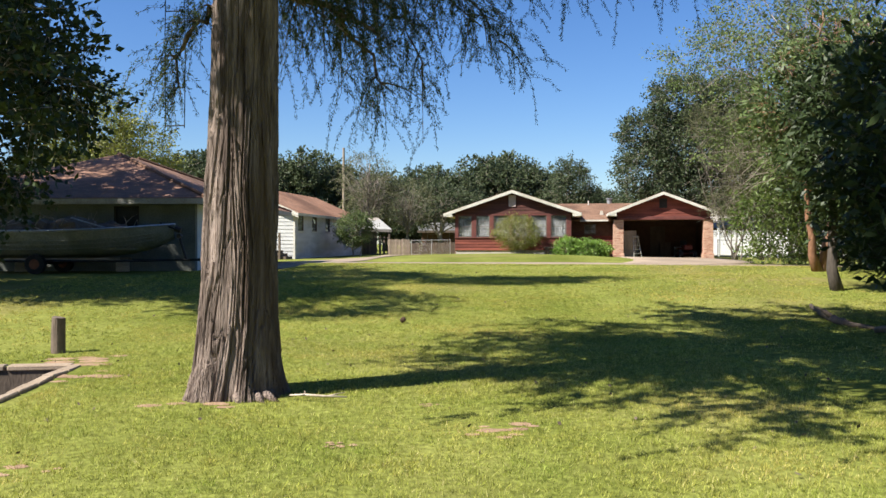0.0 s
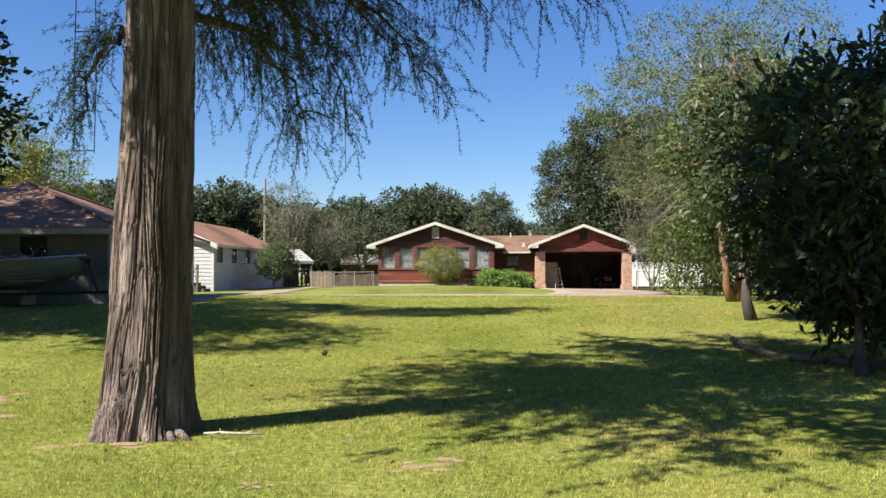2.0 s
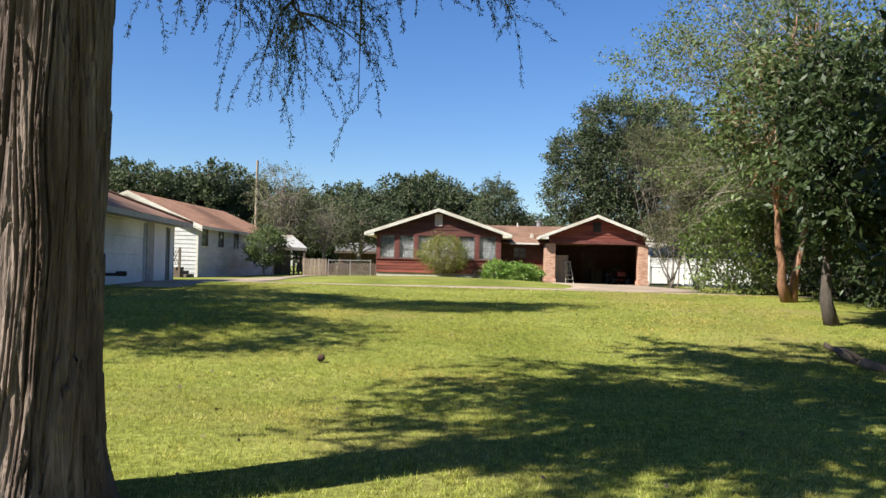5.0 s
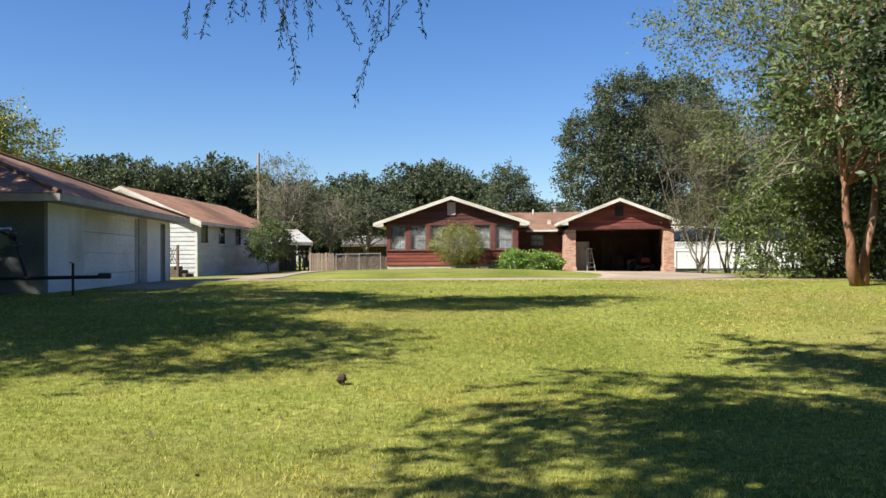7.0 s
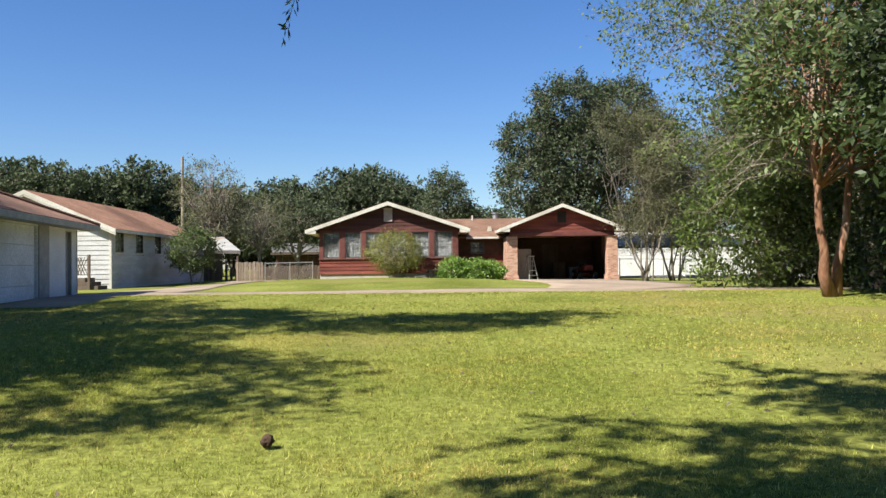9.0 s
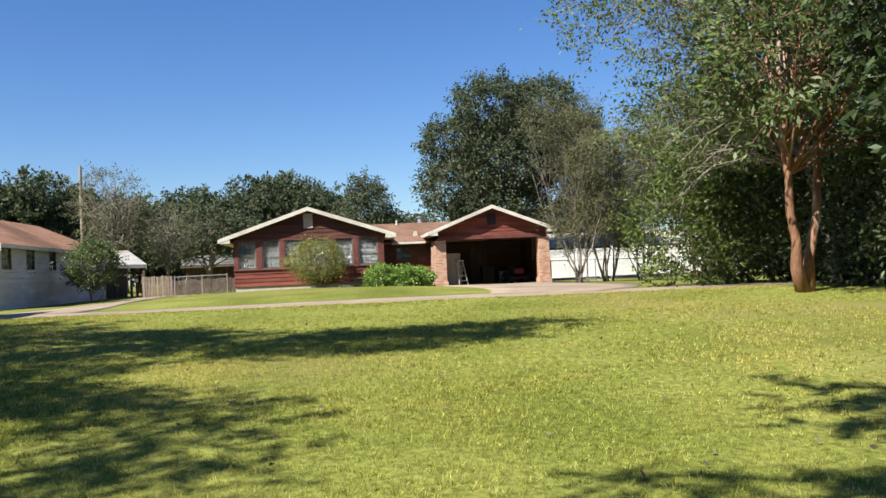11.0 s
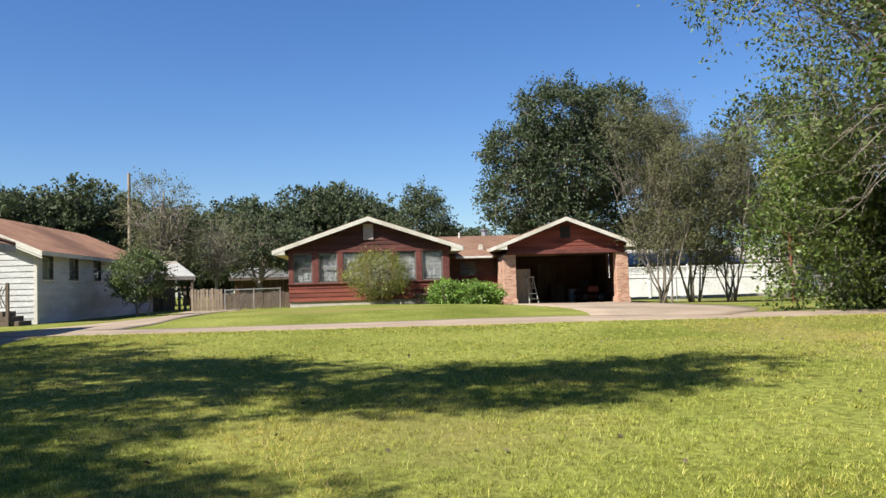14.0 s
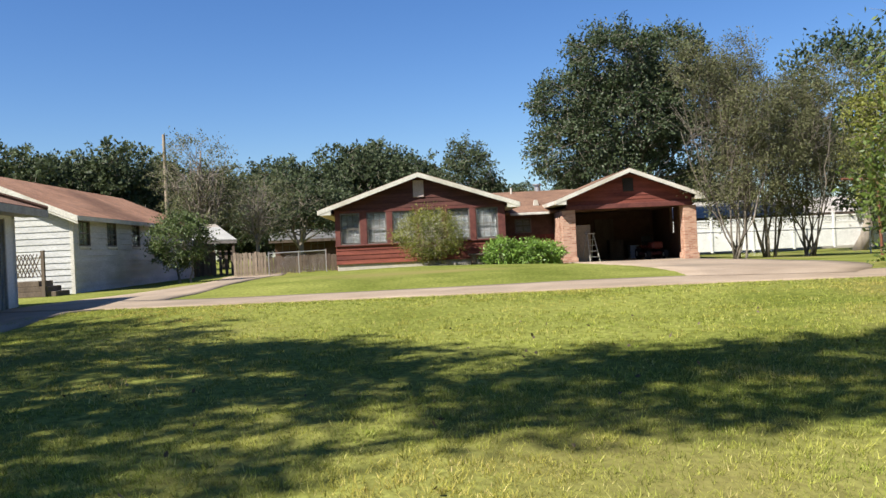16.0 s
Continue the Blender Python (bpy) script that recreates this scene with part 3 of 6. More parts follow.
def strip(name, ctrl, lift, label):
    """A concrete band: rows of x, y, width."""
    rows = spline(ctrl)
    verts, faces, k = [], [], 7
    for i, (x, y, w) in enumerate(rows):
        a, b = rows[max(i - 1, 0)], rows[min(i + 1, len(rows) - 1)]
        d = np.array((b[0] - a[0], b[1] - a[1]))
        d /= np.linalg.norm(d)
        nx, ny = -d[1], d[0]
        for j in range(k):
            s = (j / (k - 1) - 0.5) * w * (1 + 0.02 * noise.noise(Vector((x, y, j))))
            verts.append((x + nx * s, y + ny * s, ground_z(x + nx * s, y + ny * s) + lift))
        for j in (0, k - 1):
            s = (j / (k - 1) - 0.5) * w
            verts.append((x + nx * s, y + ny * s, ground_z(x + nx * s, y + ny * s) - 0.12))
    r = k + 2
    for i in range(len(rows) - 1):
        o, q = i * r, (i + 1) * r
        for j in range(k - 1):
            faces.append((o + j, q + j, q + j + 1, o + j + 1))
        faces += [(o + k, q + k, q, o), (o + k - 1, q + k - 1, q + k + 1, o + k + 1)]
    return tagged(raw(name, verts, faces, M["concrete"], smooth=False), label, "driveway", kind="structure")


strip("road", [(34, 28.2, 3.2), (22, 29.0, 3.2), (14, 30.0, 3.3), (9.5, 31.3, 3.0), (6, 32.1, 2.8), (2.5, 33.3, 2.4), (-0.5, 34.6, 2.4), (-3, 36.5, 3.0)], 0.022, "worn concrete drive curving across the lawn")
strip("road_apron", [(11.4, 31.5, 3.2), (14.2, 35.5, 5.0), (16.2, 41.0, 5.6), (17.4, 46, 5.7), (18.0, 49.2, 5.7)], 0.028, "concrete apron leading up to the carport")
strip("road_side", [(-3.6, 28.5, 1.6), (-3.4, 32.5, 2.4), (-2.2, 37, 3.2), (0.0, 42.5, 2.6), (1.5, 48, 2.4), (2.6, 56, 2.6)], 0.016, "concrete side drive passing the white outbuildings")

# ---- windows ----
def window(parent, x0, x1, z0, z1, y, depth, cols, rows, frame_m, name="window", blind=True, sash=True):
    """A double-hung window in a wall that faces -y: frame, meeting rail, muntins, glass and a blind behind it."""
    w = part(name, boxes((x0, x0 + 0.05, y - 0.015, y + depth, z0, z1), (x1 - 0.05, x1, y - 0.015, y + depth, z0, z1), (x0 + 0.05, x1 - 0.05, y - 0.015, y + depth, z1 - 0.05, z1), (x0 + 0.05, x1 - 0.05, y - 0.02, y + depth, z0, z0 + 0.05)), frame_m, parent)
    zm = (z0 + z1) / 2
    if sash:
        part("meeting_rail", boxes((x0 + 0.05, x1 - 0.05, y + 0.02, y + 0.055, zm - 0.022, zm + 0.022)), frame_m, w)
    for i in range(1, cols):
        x = x0 + 0.05 + (x1 - x0 - 0.1) * i / cols
        part("muntin", boxes((x - 0.014, x + 0.014, y + 0.026, y + 0.046, z0 + 0.05, zm - 0.022), (x - 0.014, x + 0.014, y + 0.026, y + 0.046, zm + 0.022, z1 - 0.05)), frame_m, w)
    for half in (0, 1):
        a, b = (z0 + 0.05, zm - 0.022) if half == 0 else (zm + 0.022, z1 - 0.05)
        for j in range(1, rows):
            z = a + (b - a) * j / rows
            part("muntin", boxes((x0 + 0.05, x1 - 0.05, y + 0.028, y + 0.044, z - 0.013, z + 0.013)), frame_m, w)
        g = part("pane", boxes((x0 + 0.05, x1 - 0.05, y + 0.034, y + 0.038, a, b)), M["glass"], w)
        g.visible_shadow = False
    if blind:
        n = 22
        bm = bmesh.new()
        for i in range(n):
            z = z0 + 0.08 + (z1 - z0 - 0.14) * i / n
            box(bm, x0 + 0.06, x1 - 0.06, y + depth + 0.03, y + depth + 0.034, z, z + 0.75 * (z1 - z0) / n)
        part("blind", bm, M["blind"], w)
    return w


def boards(parent, x0, x1, z0, z1, y, step, material, top=None, name="board", face=-1):
    """Lapped boards on a wall in the x-z plane; top(x) cuts them to a gable."""
    z = z0
    while z < z1 - 0.02:
        h = min(step, z1 - z)
        a, b = x0, x1
        if top:
            a, b = top(z + h * 0.5)
        if b - a > 0.15:
            bm = bmesh.new()
            prof = [(y, z), (y + face * 0.034, z), (y + face * 0.012, z + h + 0.012), (y, z + h + 0.012)]
            va = [bm.verts.new((a, py, pz)) for py, pz in prof]
            vb = [bm.verts.new((b, py, pz)) for py, pz in prof]
            bm.faces.new(va)
            bm.faces.new(vb[::-1])
            for i in range(4):
                bm.faces.new((va[i], vb[i], vb[(i + 1) % 4], va[(i + 1) % 4]))
            bmesh.ops.recalc_face_normals(bm, faces=bm.faces)
            part(name, bm, material, parent)
        z += step


# ---- the red house ----
HM = pose(9.0, 50.4, 0.0, 0, 0, -14)
house = thing("house", HM, "single-storey faded red wood house with brown shingle roof", "house")


def house_front():
    c = -0.1
    x0, x1 = -3.60, 3.45                     # wall ends
    half, ez, pz = 4.14, 3.46, 4.85          # eaves and peak
    e0, e1 = c - half, c + half
    front = -0.38
    slope = (pz - ez) / half
    rise = lambda x: pz - abs(x - c) * slope
    wall = part("wall", boxes((x0, x1, 0.0, 0.12, 1.2, 1.99)), M["redwood"], house)
    part("foundation", boxes((x0 + 0.03, x1 - 0.03, 0.03, 0.2, 0.45, 1.2), bevel=0.01), M["found"], house)
    part("gable_wall", prism(bmesh.new(), [(x0, 3.30), (x1, 3.30), (x1, rise(x1) - 0.16), (c, pz - 0.16), (x0, rise(x0) - 0.16)], 0.0, 0.12), M["gable"], house)
    cut = lambda z: (max(x0, c - (pz - 0.2 - z) / slope), min(x1, c + (pz - 0.2 - z) / slope))
    boards(wall, x0, x1, 1.2, 1.96, 0.0, 0.19, M["redwood"])
    boards(wall, x0, x1, 3.44, 4.65, 0.0, 0.19, M["gable"], cut)
    edges = [(-3.39, -2.58), (-2.29, -1.48), (-1.23, -0.27), (-0.12, 0.83), (1.04, 1.97), (2.23, 3.15)]
    marks = [x0] + [v for e in edges for v in e] + [x1]
    for a, b in zip(marks[::2], marks[1::2]):
        part("window_post", boxes((a, b, -0.045, 0.12, 1.99, 3.30), bevel=0.008), M["redtrim"], house)
    part("sill", boxes((x0 - 0.03, x1 + 0.03, -0.09, 0.0, 1.94, 1.995), bevel=0.008), M["redtrim"], house)
    part("header_board", boxes((x0 - 0.02, x1 + 0.02, -0.05, -0.002, 3.30, 3.42), bevel=0.008), M["redtrim"], house)
    for a, b in edges:
        window(house, a, b, 2.0, 3.295, 0.0, 0.09, 3, 2, M["frame_grey"])
    part("gable_panel", boxes((c - 0.22, c + 0.22, -0.075, -0.036, 3.84, 4.54), bevel=0.01), M["panel"], house, "pale pinkish panel in the gable")
    part("side_wall", boxes((x0, x0 + 0.12, 0.12, 12, 0.45, 3.42)), M["redwood"], house)
    part("side_wall", boxes((x1 - 0.12, x1, 0.12, 3.4, 0.45, 3.42)), M["redwood"], house)
    part("rear_wall", boxes((x0, x1, 11.9, 12, 0.45, 3.42)), M["redwood"], house)
    part("ceiling_board", boxes((x0 + 0.12, x1 - 0.12, 0.12, 11.9, 3.34, 3.40)), M["blind"], house)
    part("floor_board", boxes((x0 + 0.12, x1 - 0.12, 0.2, 11.9, 1.1, 1.16)), M["brownwall"], house)
    part("back_wall", boxes((x0 + 0.12, x1 - 0.12, 3.2, 3.3, 1.16, 3.34)), M["brownwall"], house)
    bm = bmesh.new()
    slab(bm, [(e0, front, ez), (c, front, pz), (c, 12.3, pz), (e0, 12.3, ez)], 0.10)
    slab(bm, [(c, front, pz), (e1, front, ez), (e1, 12.3, ez), (c, 12.3, pz)], 0.10)
    roof = part("roof", bm, M["shingle_house"], house)
    for s in (-1, 1):
        o = c + s * half
        i = c + s * 3.62
        bm = bmesh.new()
        prism(bm, [(c, pz - 0.015), (o, ez - 0.015), (o, ez - 0.20), (c, pz - 0.20)], front - 0.035, front - 0.003)
        part("rake_board", bm, M["white"], roof, "white rake board")
        part("soffit", prism(bmesh.new(), [(o - s * 0.02, ez - 0.12), (i, ez - 0.12), (i, ez - 0.20), (o - s * 0.02, ez - 0.20)], front, 12.2), M["soffit"], roof, "cream boxed eave")
        part("eave_return", prism(bmesh.new(), [(o - s * 0.01, ez - 0.03), (o - s * 0.01, ez - 0.215), (i, ez - 0.215), (i, ez + 0.14)], front - 0.02, front + 0.02), M["white"], roof)
        part("fascia", boxes((min(o, o + s * 0.03), max(o, o + s * 0.03), front, 12.3, ez - 0.19, ez - 0.02)), M["white"], roof)


def house_middle():
    """The low link between the front room and the carport."""
    y = 3.3
    part("link_wall", boxes((3.45, 4.25, y, y + 0.12, 0.5, 3.15), bevel=0.0), M["brownwall"], house)
    part("link_wall", boxes((5.0, 6.2, y, y + 0.12, 0.5, 3.15)), M["brownwall"], house)
    w = part("link_wall", boxes((4.25, 5.0, y, y + 0.12, 0.5, 2.2)), M["brownwall"], house)
    part("link_wall", boxes((4.25, 5.0, y, y + 0.12, 2.85, 3.15)), M["brownwall"], house)
    boards(w, 3.46, 6.1, 0.95, 2.1, y, 0.19, M["redwood"])
    window(house, 4.25, 5.0, 2.2, 2.85, y, 0.09, 2, 1, M["frame_grey"], blind=True)
    bm = bmesh.new()
    slab(bm, [(2.6, y - 0.55, 3.12), (8.9, y - 0.55, 3.12), (8.9, 7.4, 4.35), (2.6, 7.4, 4.35)], 0.10)
    slab(bm, [(-0.5, 7.4, 4.35), (11.0, 7.4, 4.35), (11.0, 12.5, 3.0), (-0.5, 12.5, 3.0)], 0.10)
    r = part("roof", bm, M["shingle_house"], house)
    part("gutter", boxes((4.0, 5.75, y - 0.67, y - 0.555, 2.99, 3.10), bevel=0.015), M["white"], r, "white gutter")
    part("vent_pipe", tubes(([(4.6, 7.0, 4.1), (4.6, 7.0, 4.52)], 0.05)), M["white"], r)
    part("chimney_cap", tubes(([(6.0, 7.5, 4.2), (6.0, 7.5, 4.62)], 0.16), ([(6.0, 7.5, 4.64), (6.0, 7.5, 4.70)], 0.24), sides=14), M["metal"], r, "galvanised roof vent with a round cap")
    part("roof_vent", prism(bmesh.new(), [(5.25, 3.46), (5.50, 3.46), (5.44, 3.72), (5.31, 3.72)], 4.0, 4.3), M["white"], r)


def house_carport():
    cx = 8.9
    e, ez, pz, front = 3.22, 3.48, 4.72, 0.53
    slope = (pz - ez) / e
    rise = lambda x: pz - abs(x - cx) * slope
    y0 = 0.98
    g = part("carport_gable", prism(bmesh.new(), [(cx - 2.7, 3.04), (cx + 2.75, 3.04), (cx + 2.75, rise(cx + 2.75) - 0.16), (cx, pz - 0.16), (cx - 2.7, rise(cx - 2.7) - 0.16)], y0, y0 + 0.12), M["redwood"], house)
    cut = lambda z: (max(cx - 2.7, cx - (pz - 0.2 - z) / slope), min(cx + 2.75, cx + (pz - 0.2 - z) / slope))
    boards(g, 0, 0, 3.24, 4.6, y0, 0.17, M["redwood"], cut)
    part("beam", boxes((cx - 2.7, cx + 2.75, y0 - 0.09, y0 - 0.004, 3.04, 3.24), bevel=0.01), M["redtrim"], house, "dark red header beam")
    part("gable_vent", boxes((cx - 0.22, cx + 0.24, y0 - 0.05, y0 - 0.036, 3.74, 4.32), *[(cx - 0.2, cx + 0.22, y0 - 0.075, y0 - 0.05, 3.77 + 0.08 * i, 3.81 + 0.08 * i) for i in range(7)]), M["dark"], house, "dark louvred gable vent")
    for a in (cx - 2.88, cx + 2.37):
        part("pillar", boxes((a, a + 0.56, y0 - 0.02, y0 + 0.54, 0.3, 3.04), bevel=0.012), M["brick"], house, "square pinkish brick pillar")
        part("pillar_foot", boxes((a - 0.05, a + 0.61, y0 - 0.07, y0 + 0.59, 0.3, 1.0), bevel=0.012), M["brick"], house)
    part("brick_wing", boxes((cx - 2.86, cx - 2.66, y0 + 0.9, 3.3, 0.3, 3.02)), M["brick"], house)
    part("carport_floor", boxes((cx - 2.66, cx + 2.9, y0, 8.0, 0.3, 0.74)), M["concrete"], house)
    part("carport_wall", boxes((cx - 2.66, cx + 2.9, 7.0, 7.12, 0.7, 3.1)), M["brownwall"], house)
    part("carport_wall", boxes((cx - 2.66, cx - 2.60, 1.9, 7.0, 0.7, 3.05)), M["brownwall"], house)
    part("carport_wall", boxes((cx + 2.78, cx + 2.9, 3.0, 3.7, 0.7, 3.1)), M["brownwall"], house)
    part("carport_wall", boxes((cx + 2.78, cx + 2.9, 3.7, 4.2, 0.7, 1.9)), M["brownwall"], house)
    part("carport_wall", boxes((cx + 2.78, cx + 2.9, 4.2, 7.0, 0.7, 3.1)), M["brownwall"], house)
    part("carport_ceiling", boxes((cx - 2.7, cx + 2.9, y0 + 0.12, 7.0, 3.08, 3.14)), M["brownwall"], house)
    part("panel_door", boxes((cx - 2.3, cx - 1.5, 1.9, 1.96, 0.74, 2.4), bevel=0.01), M["wood"], house, "tan wooden panel standing in the carport")
    part("inner_door", boxes((cx - 0.2, cx + 0.75, 6.93, 6.99, 0.74, 2.75), bevel=0.01), M["wood_dark"], house)
    bm = bmesh.new()
    slab(bm, [(cx - e, front, ez), (cx, front, pz), (cx, 7.4, pz), (cx - e, 7.4, ez)], 0.10)
    slab(bm, [(cx, front, pz), (cx + e, front, ez), (cx + e, 8.4, ez), (cx, 8.4, pz)], 0.10)
    roof = part("roof", bm, M["shingle_house"], house)
    for s in (-1, 1):
        part("rake_board", prism(bmesh.new(), [(cx, pz - 0.015), (cx + s * e, ez - 0.015), (cx + s * e, ez - 0.19), (cx, pz - 0.19)], front - 0.035, front - 0.003), M["white"], roof, "white rake board")
        part("soffit", prism(bmesh.new(), [(cx + s * (e - 0.02), ez - 0.12), (cx + s * 2.76, ez - 0.12), (cx + s * 2.76, ez - 0.19), (cx + s * (e - 0.02), ez - 0.19)], front, 7.0), M["soffit"], roof, "cream boxed eave")
        part("eave_return", prism(bmesh.new(), [(cx + s * (e - 0.01), ez - 0.03), (cx + s * (e - 0.01), ez - 0.205), (cx + s * 2.76, ez - 0.205), (cx + s * 2.76, ez + 0.13)], front - 0.02, front + 0.02), M["white"], roof)
        a, b = sorted((cx + s * e, cx + s * (e + 0.03)))
        part("fascia", boxes((a, b, front, 7.0, ez - 0.18, ez - 0.02)), M["white"], roof)


house_front()
house_middle()
house_carport()

# ---- the white block garage ----
garage = thing("garage", pose(-5.35, 27.2, ground_z(-5.3, 28) - 0.05, 0, 0, -7.4), "white painted garage with a brown hip roof", "garage")


def build_garage():
    H, W, L = 2.28, 9.0, 10.9
    o = 0.55
    for b in ((0.2, 2.5, -0.3, H, 0), (8.07, 9.68, -0.3, H, 0), (10.2, L, -0.3, H, 0), (7.15, 8.07, -0.3, H, -0.02), (2.5, 7.15, H - 0.16, H, 0), (9.68, 10.2, 2.08, H, 0)):
        part("wall", boxes((-0.2, b[4], *b[:4])), M["block"], garage)
    part("garage_door", boxes(*[(-0.15, -0.10, 2.52, 7.13, -0.1 + 0.56 * i, 0.455 + 0.56 * i) for i in range(4)], bevel=0.012), M["block"], garage, "white sectional garage door")
    part("pilaster", boxes((-0.02, 0.02, 7.18, 8.04, -0.3, H)), M["grey_paint"], garage)
    part("door", boxes((-0.14, -0.09, 9.7, 10.18, -0.1, 2.06)), M["grey_paint"], garage)
    part("door_frame", boxes((-0.03, 0.02, 9.66, 9.72, -0.1, 2.1), (-0.03, 0.02, 10.16, 10.22, -0.1, 2.1)), M["grey_paint"], garage)
    part("front_wall", boxes((-W, -2.6, 0, 0.2, -0.3, H), (-1.8, 0, 0, 0.2, -0.3, H), (-2.6, -1.8, 0, 0.2, -0.3, 1.45), (-2.6, -1.8, 0, 0.2, 2.1, H)), M["shaded_grey_wall"], garage)
    w = part("window", boxes((-2.6, -2.55, -0.02, 0.1, 1.45, 2.1), (-1.85, -1.8, -0.02, 0.1, 1.45, 2.1), (-2.55, -1.85, -0.02, 0.1, 2.05, 2.1), (-2.55, -1.85, -0.03, 0.1, 1.45, 1.5)), M["dark"], garage)
    # opaque black sheet instead of glass, standing for the unlit room behind
    part("dark_sheet", boxes((-2.55, -1.85, 0.03, 0.04, 1.5, 2.05)), M["black"], w, "black sheet in place of the dark window opening")
    part("back_wall", boxes((-W, 0, L - 0.2, L, -0.3, H), (-W, -W + 0.2, 0.2, L - 0.2, -0.3, H)), M["block"], garage)
    part("floor_slab", boxes((-W, 0, 0, L, -0.4, -0.1)), M["concrete"], garage)
    part("ceiling_board", boxes((-W + 0.2, -0.2, 0.2, L - 0.2, H - 0.04, H)), M["dark"], garage)
    ez, pz = H + 0.06, H + 2.0
    a, b = (-W / 2, W / 2 + 0.3, pz), (-W / 2, L - W / 2 + 0.2, pz)
    c = [(-W - o, -o, ez), (o, -o, ez), (o, L + o, ez), (-W - o, L + o, ez)]
    bm = bmesh.new()
    slab(bm, [c[0], c[1], a], 0.09)
    slab(bm, [c[1], c[2], b, a], 0.09)
    slab(bm, [c[2], c[3], b], 0.09)
    slab(bm, [c[3], c[0], a, b], 0.09)
    roof = part("roof", bm, M["shingle_dark"], garage)
    part("fascia", boxes((-W - o, o + 0.03, -o - 0.03, -o, ez - 0.19, ez - 0.02), (o, o + 0.03, -o, L + o, ez - 0.19, ez - 0.02)), M["grey_paint"], roof, "grey weathered fascia")
    part("soffit", boxes((-W - o, o, -o, 0.0, ez - 0.17, ez - 0.15), (0.0, o, 0.0, L + o, ez - 0.17, ez - 0.15)), M["grey_paint"], roof)
    for t in (0.0, 1.0):
        p, q = (c[1], a) if t == 0 else (c[2], b)
        part("hip_cap", tubes(([Vector(p) + Vector((0, 0, 0.02)), Vector(q) + Vector((0, 0, 0.02))], 0.07), sides=6), M["shingle_dark"], roof)


build_garage()

# ---- the long white shed ----
shed = thing("cottage", pose(-3.77, 45.7, ground_z(-3.7, 46) - 0.05, 0, 0, -14), "long white clapboard cottage with a brown shingle roof", "cottage")


def build_shed():
    W, L, H, o = 6.8, 14.5, 2.56, 0.32
    pk = H + 1.5
    wins = [(0.42, 1.42), (2.95, 3.92), (5.62, 6.56)]
    zs = (1.56, 2.42)
    rows, last = [], 0.0
    for a, b in wins + [(L, L)]:
        rows.append((-0.14, 0, last, a, -0.2, H))
        if b > a:
            rows += [(-0.14, 0, a, b, -0.2, zs[0]), (-0.14, 0, a, b, zs[1], H)]
        last = b
    side = part("wall", boxes(*rows), M["lap"], shed)
    turn = pose(0, 0, 0, 0, 0, 90)          # x-z drawings to the side that faces +x
    z = 0.05
    while z < H - 0.03:
        h = min(0.2, H - z)
        cuts = [0.0] + ([v for w in wins for v in w] if z + h > zs[0] + 0.02 and z < zs[1] - 0.02 else []) + [L]
        for a, b in zip(cuts[::2], cuts[1::2]):
            bm = bmesh.new()
            prof = [(0.0, z), (0.05, z), (0.012, z + h + 0.004), (0.0, z + h + 0.004)]
            va = [bm.verts.new((px, a, pz)) for px, pz in prof]
            vb = [bm.verts.new((px, b, pz)) for px, pz in prof]
            bm.faces.new(va)
            bm.faces.new(vb[::-1])
            for i in range(4):
                bm.faces.new((va[i], vb[i], vb[(i + 1) % 4], va[(i + 1) % 4]))
            bmesh.ops.recalc_face_normals(bm, faces=bm.faces)
            part("board", bm, M["lap"], side)
        z += 0.2
    for a, b in wins:
        w = window(shed, a, b, zs[0], zs[1], -0.02, 0.08, 2, 2, M["frame_grey"])
        w.matrix_basis = turn
        # a dark opening trim round it
        part("casing", boxes((0.0, 0.035, a - 0.07, a, zs[0] - 0.07, zs[1] + 0.07), (0.0, 0.035, b, b + 0.07, zs[0] - 0.07, zs[1] + 0.07), (0.0, 0.035, a, b, zs[1], zs[1] + 0.07), (0.0, 0.05, a, b, zs[0] - 0.07, zs[0])), M["white"], shed)
    front = part("front_wall", prism(bmesh.new(), [(-W, -0.2), (-0.14, -0.2), (-0.14, H), (-W / 2, pk - 0.1), (-W, H)], 0.0, 0.14), M["lap"], shed)
    sl = (pk - H) / (W / 2)
    boards(front, -W, 0.0, 0.05, pk - 0.2, 0.0, 0.2, M["lap"], lambda z: (-W + max(0, (z - H) / sl), -max(0, (z - H) / sl)))
    part("corner_board", boxes((-0.07, 0.04, -0.045, 0.07, -0.1, H)), M["white"], shed)
    part("back_wall", boxes((-W, -0.14, L - 0.14, L, -0.2, H), (-W, -W + 0.14, 0.14, L - 0.14, -0.2, H)), M["lap"], shed)
    part("floor_slab", boxes((-W + 0.02, -0.16, 0.14, L - 0.14, 0.1, 0.2)), M["brownwall"], shed)
    part("inner_wall", boxes((-3.0, -2.9, 0.2, L - 0.2, 0.2, H)), M["brownwall"], shed)
    bm = bmesh.new()
    ez = H - o * sl + 0.1
    slab(bm, [(o, -o, ez), (o, L + 0.3, ez), (-W / 2, L + 0.3, pk + 0.1), (-W / 2, -o, pk + 0.1)], 0.08)
    slab(bm, [(-W - o, -o, ez), (-W / 2, -o, pk + 0.1), (-W / 2, L + 0.3, pk + 0.1), (-W - o, L + 0.3, ez)], 0.08)
    roof = part("roof", bm, M["shingle"], shed)
    for s in (0, 1):
        x = o if s == 0 else -W - o
        part("rake_board", prism(bmesh.new(), [(-W / 2, pk + 0.09), (x, ez - 0.01), (x, ez - 0.2), (-W / 2, pk - 0.10)], -o - 0.03, -o - 0.003), M["white"], roof, "white rake board")
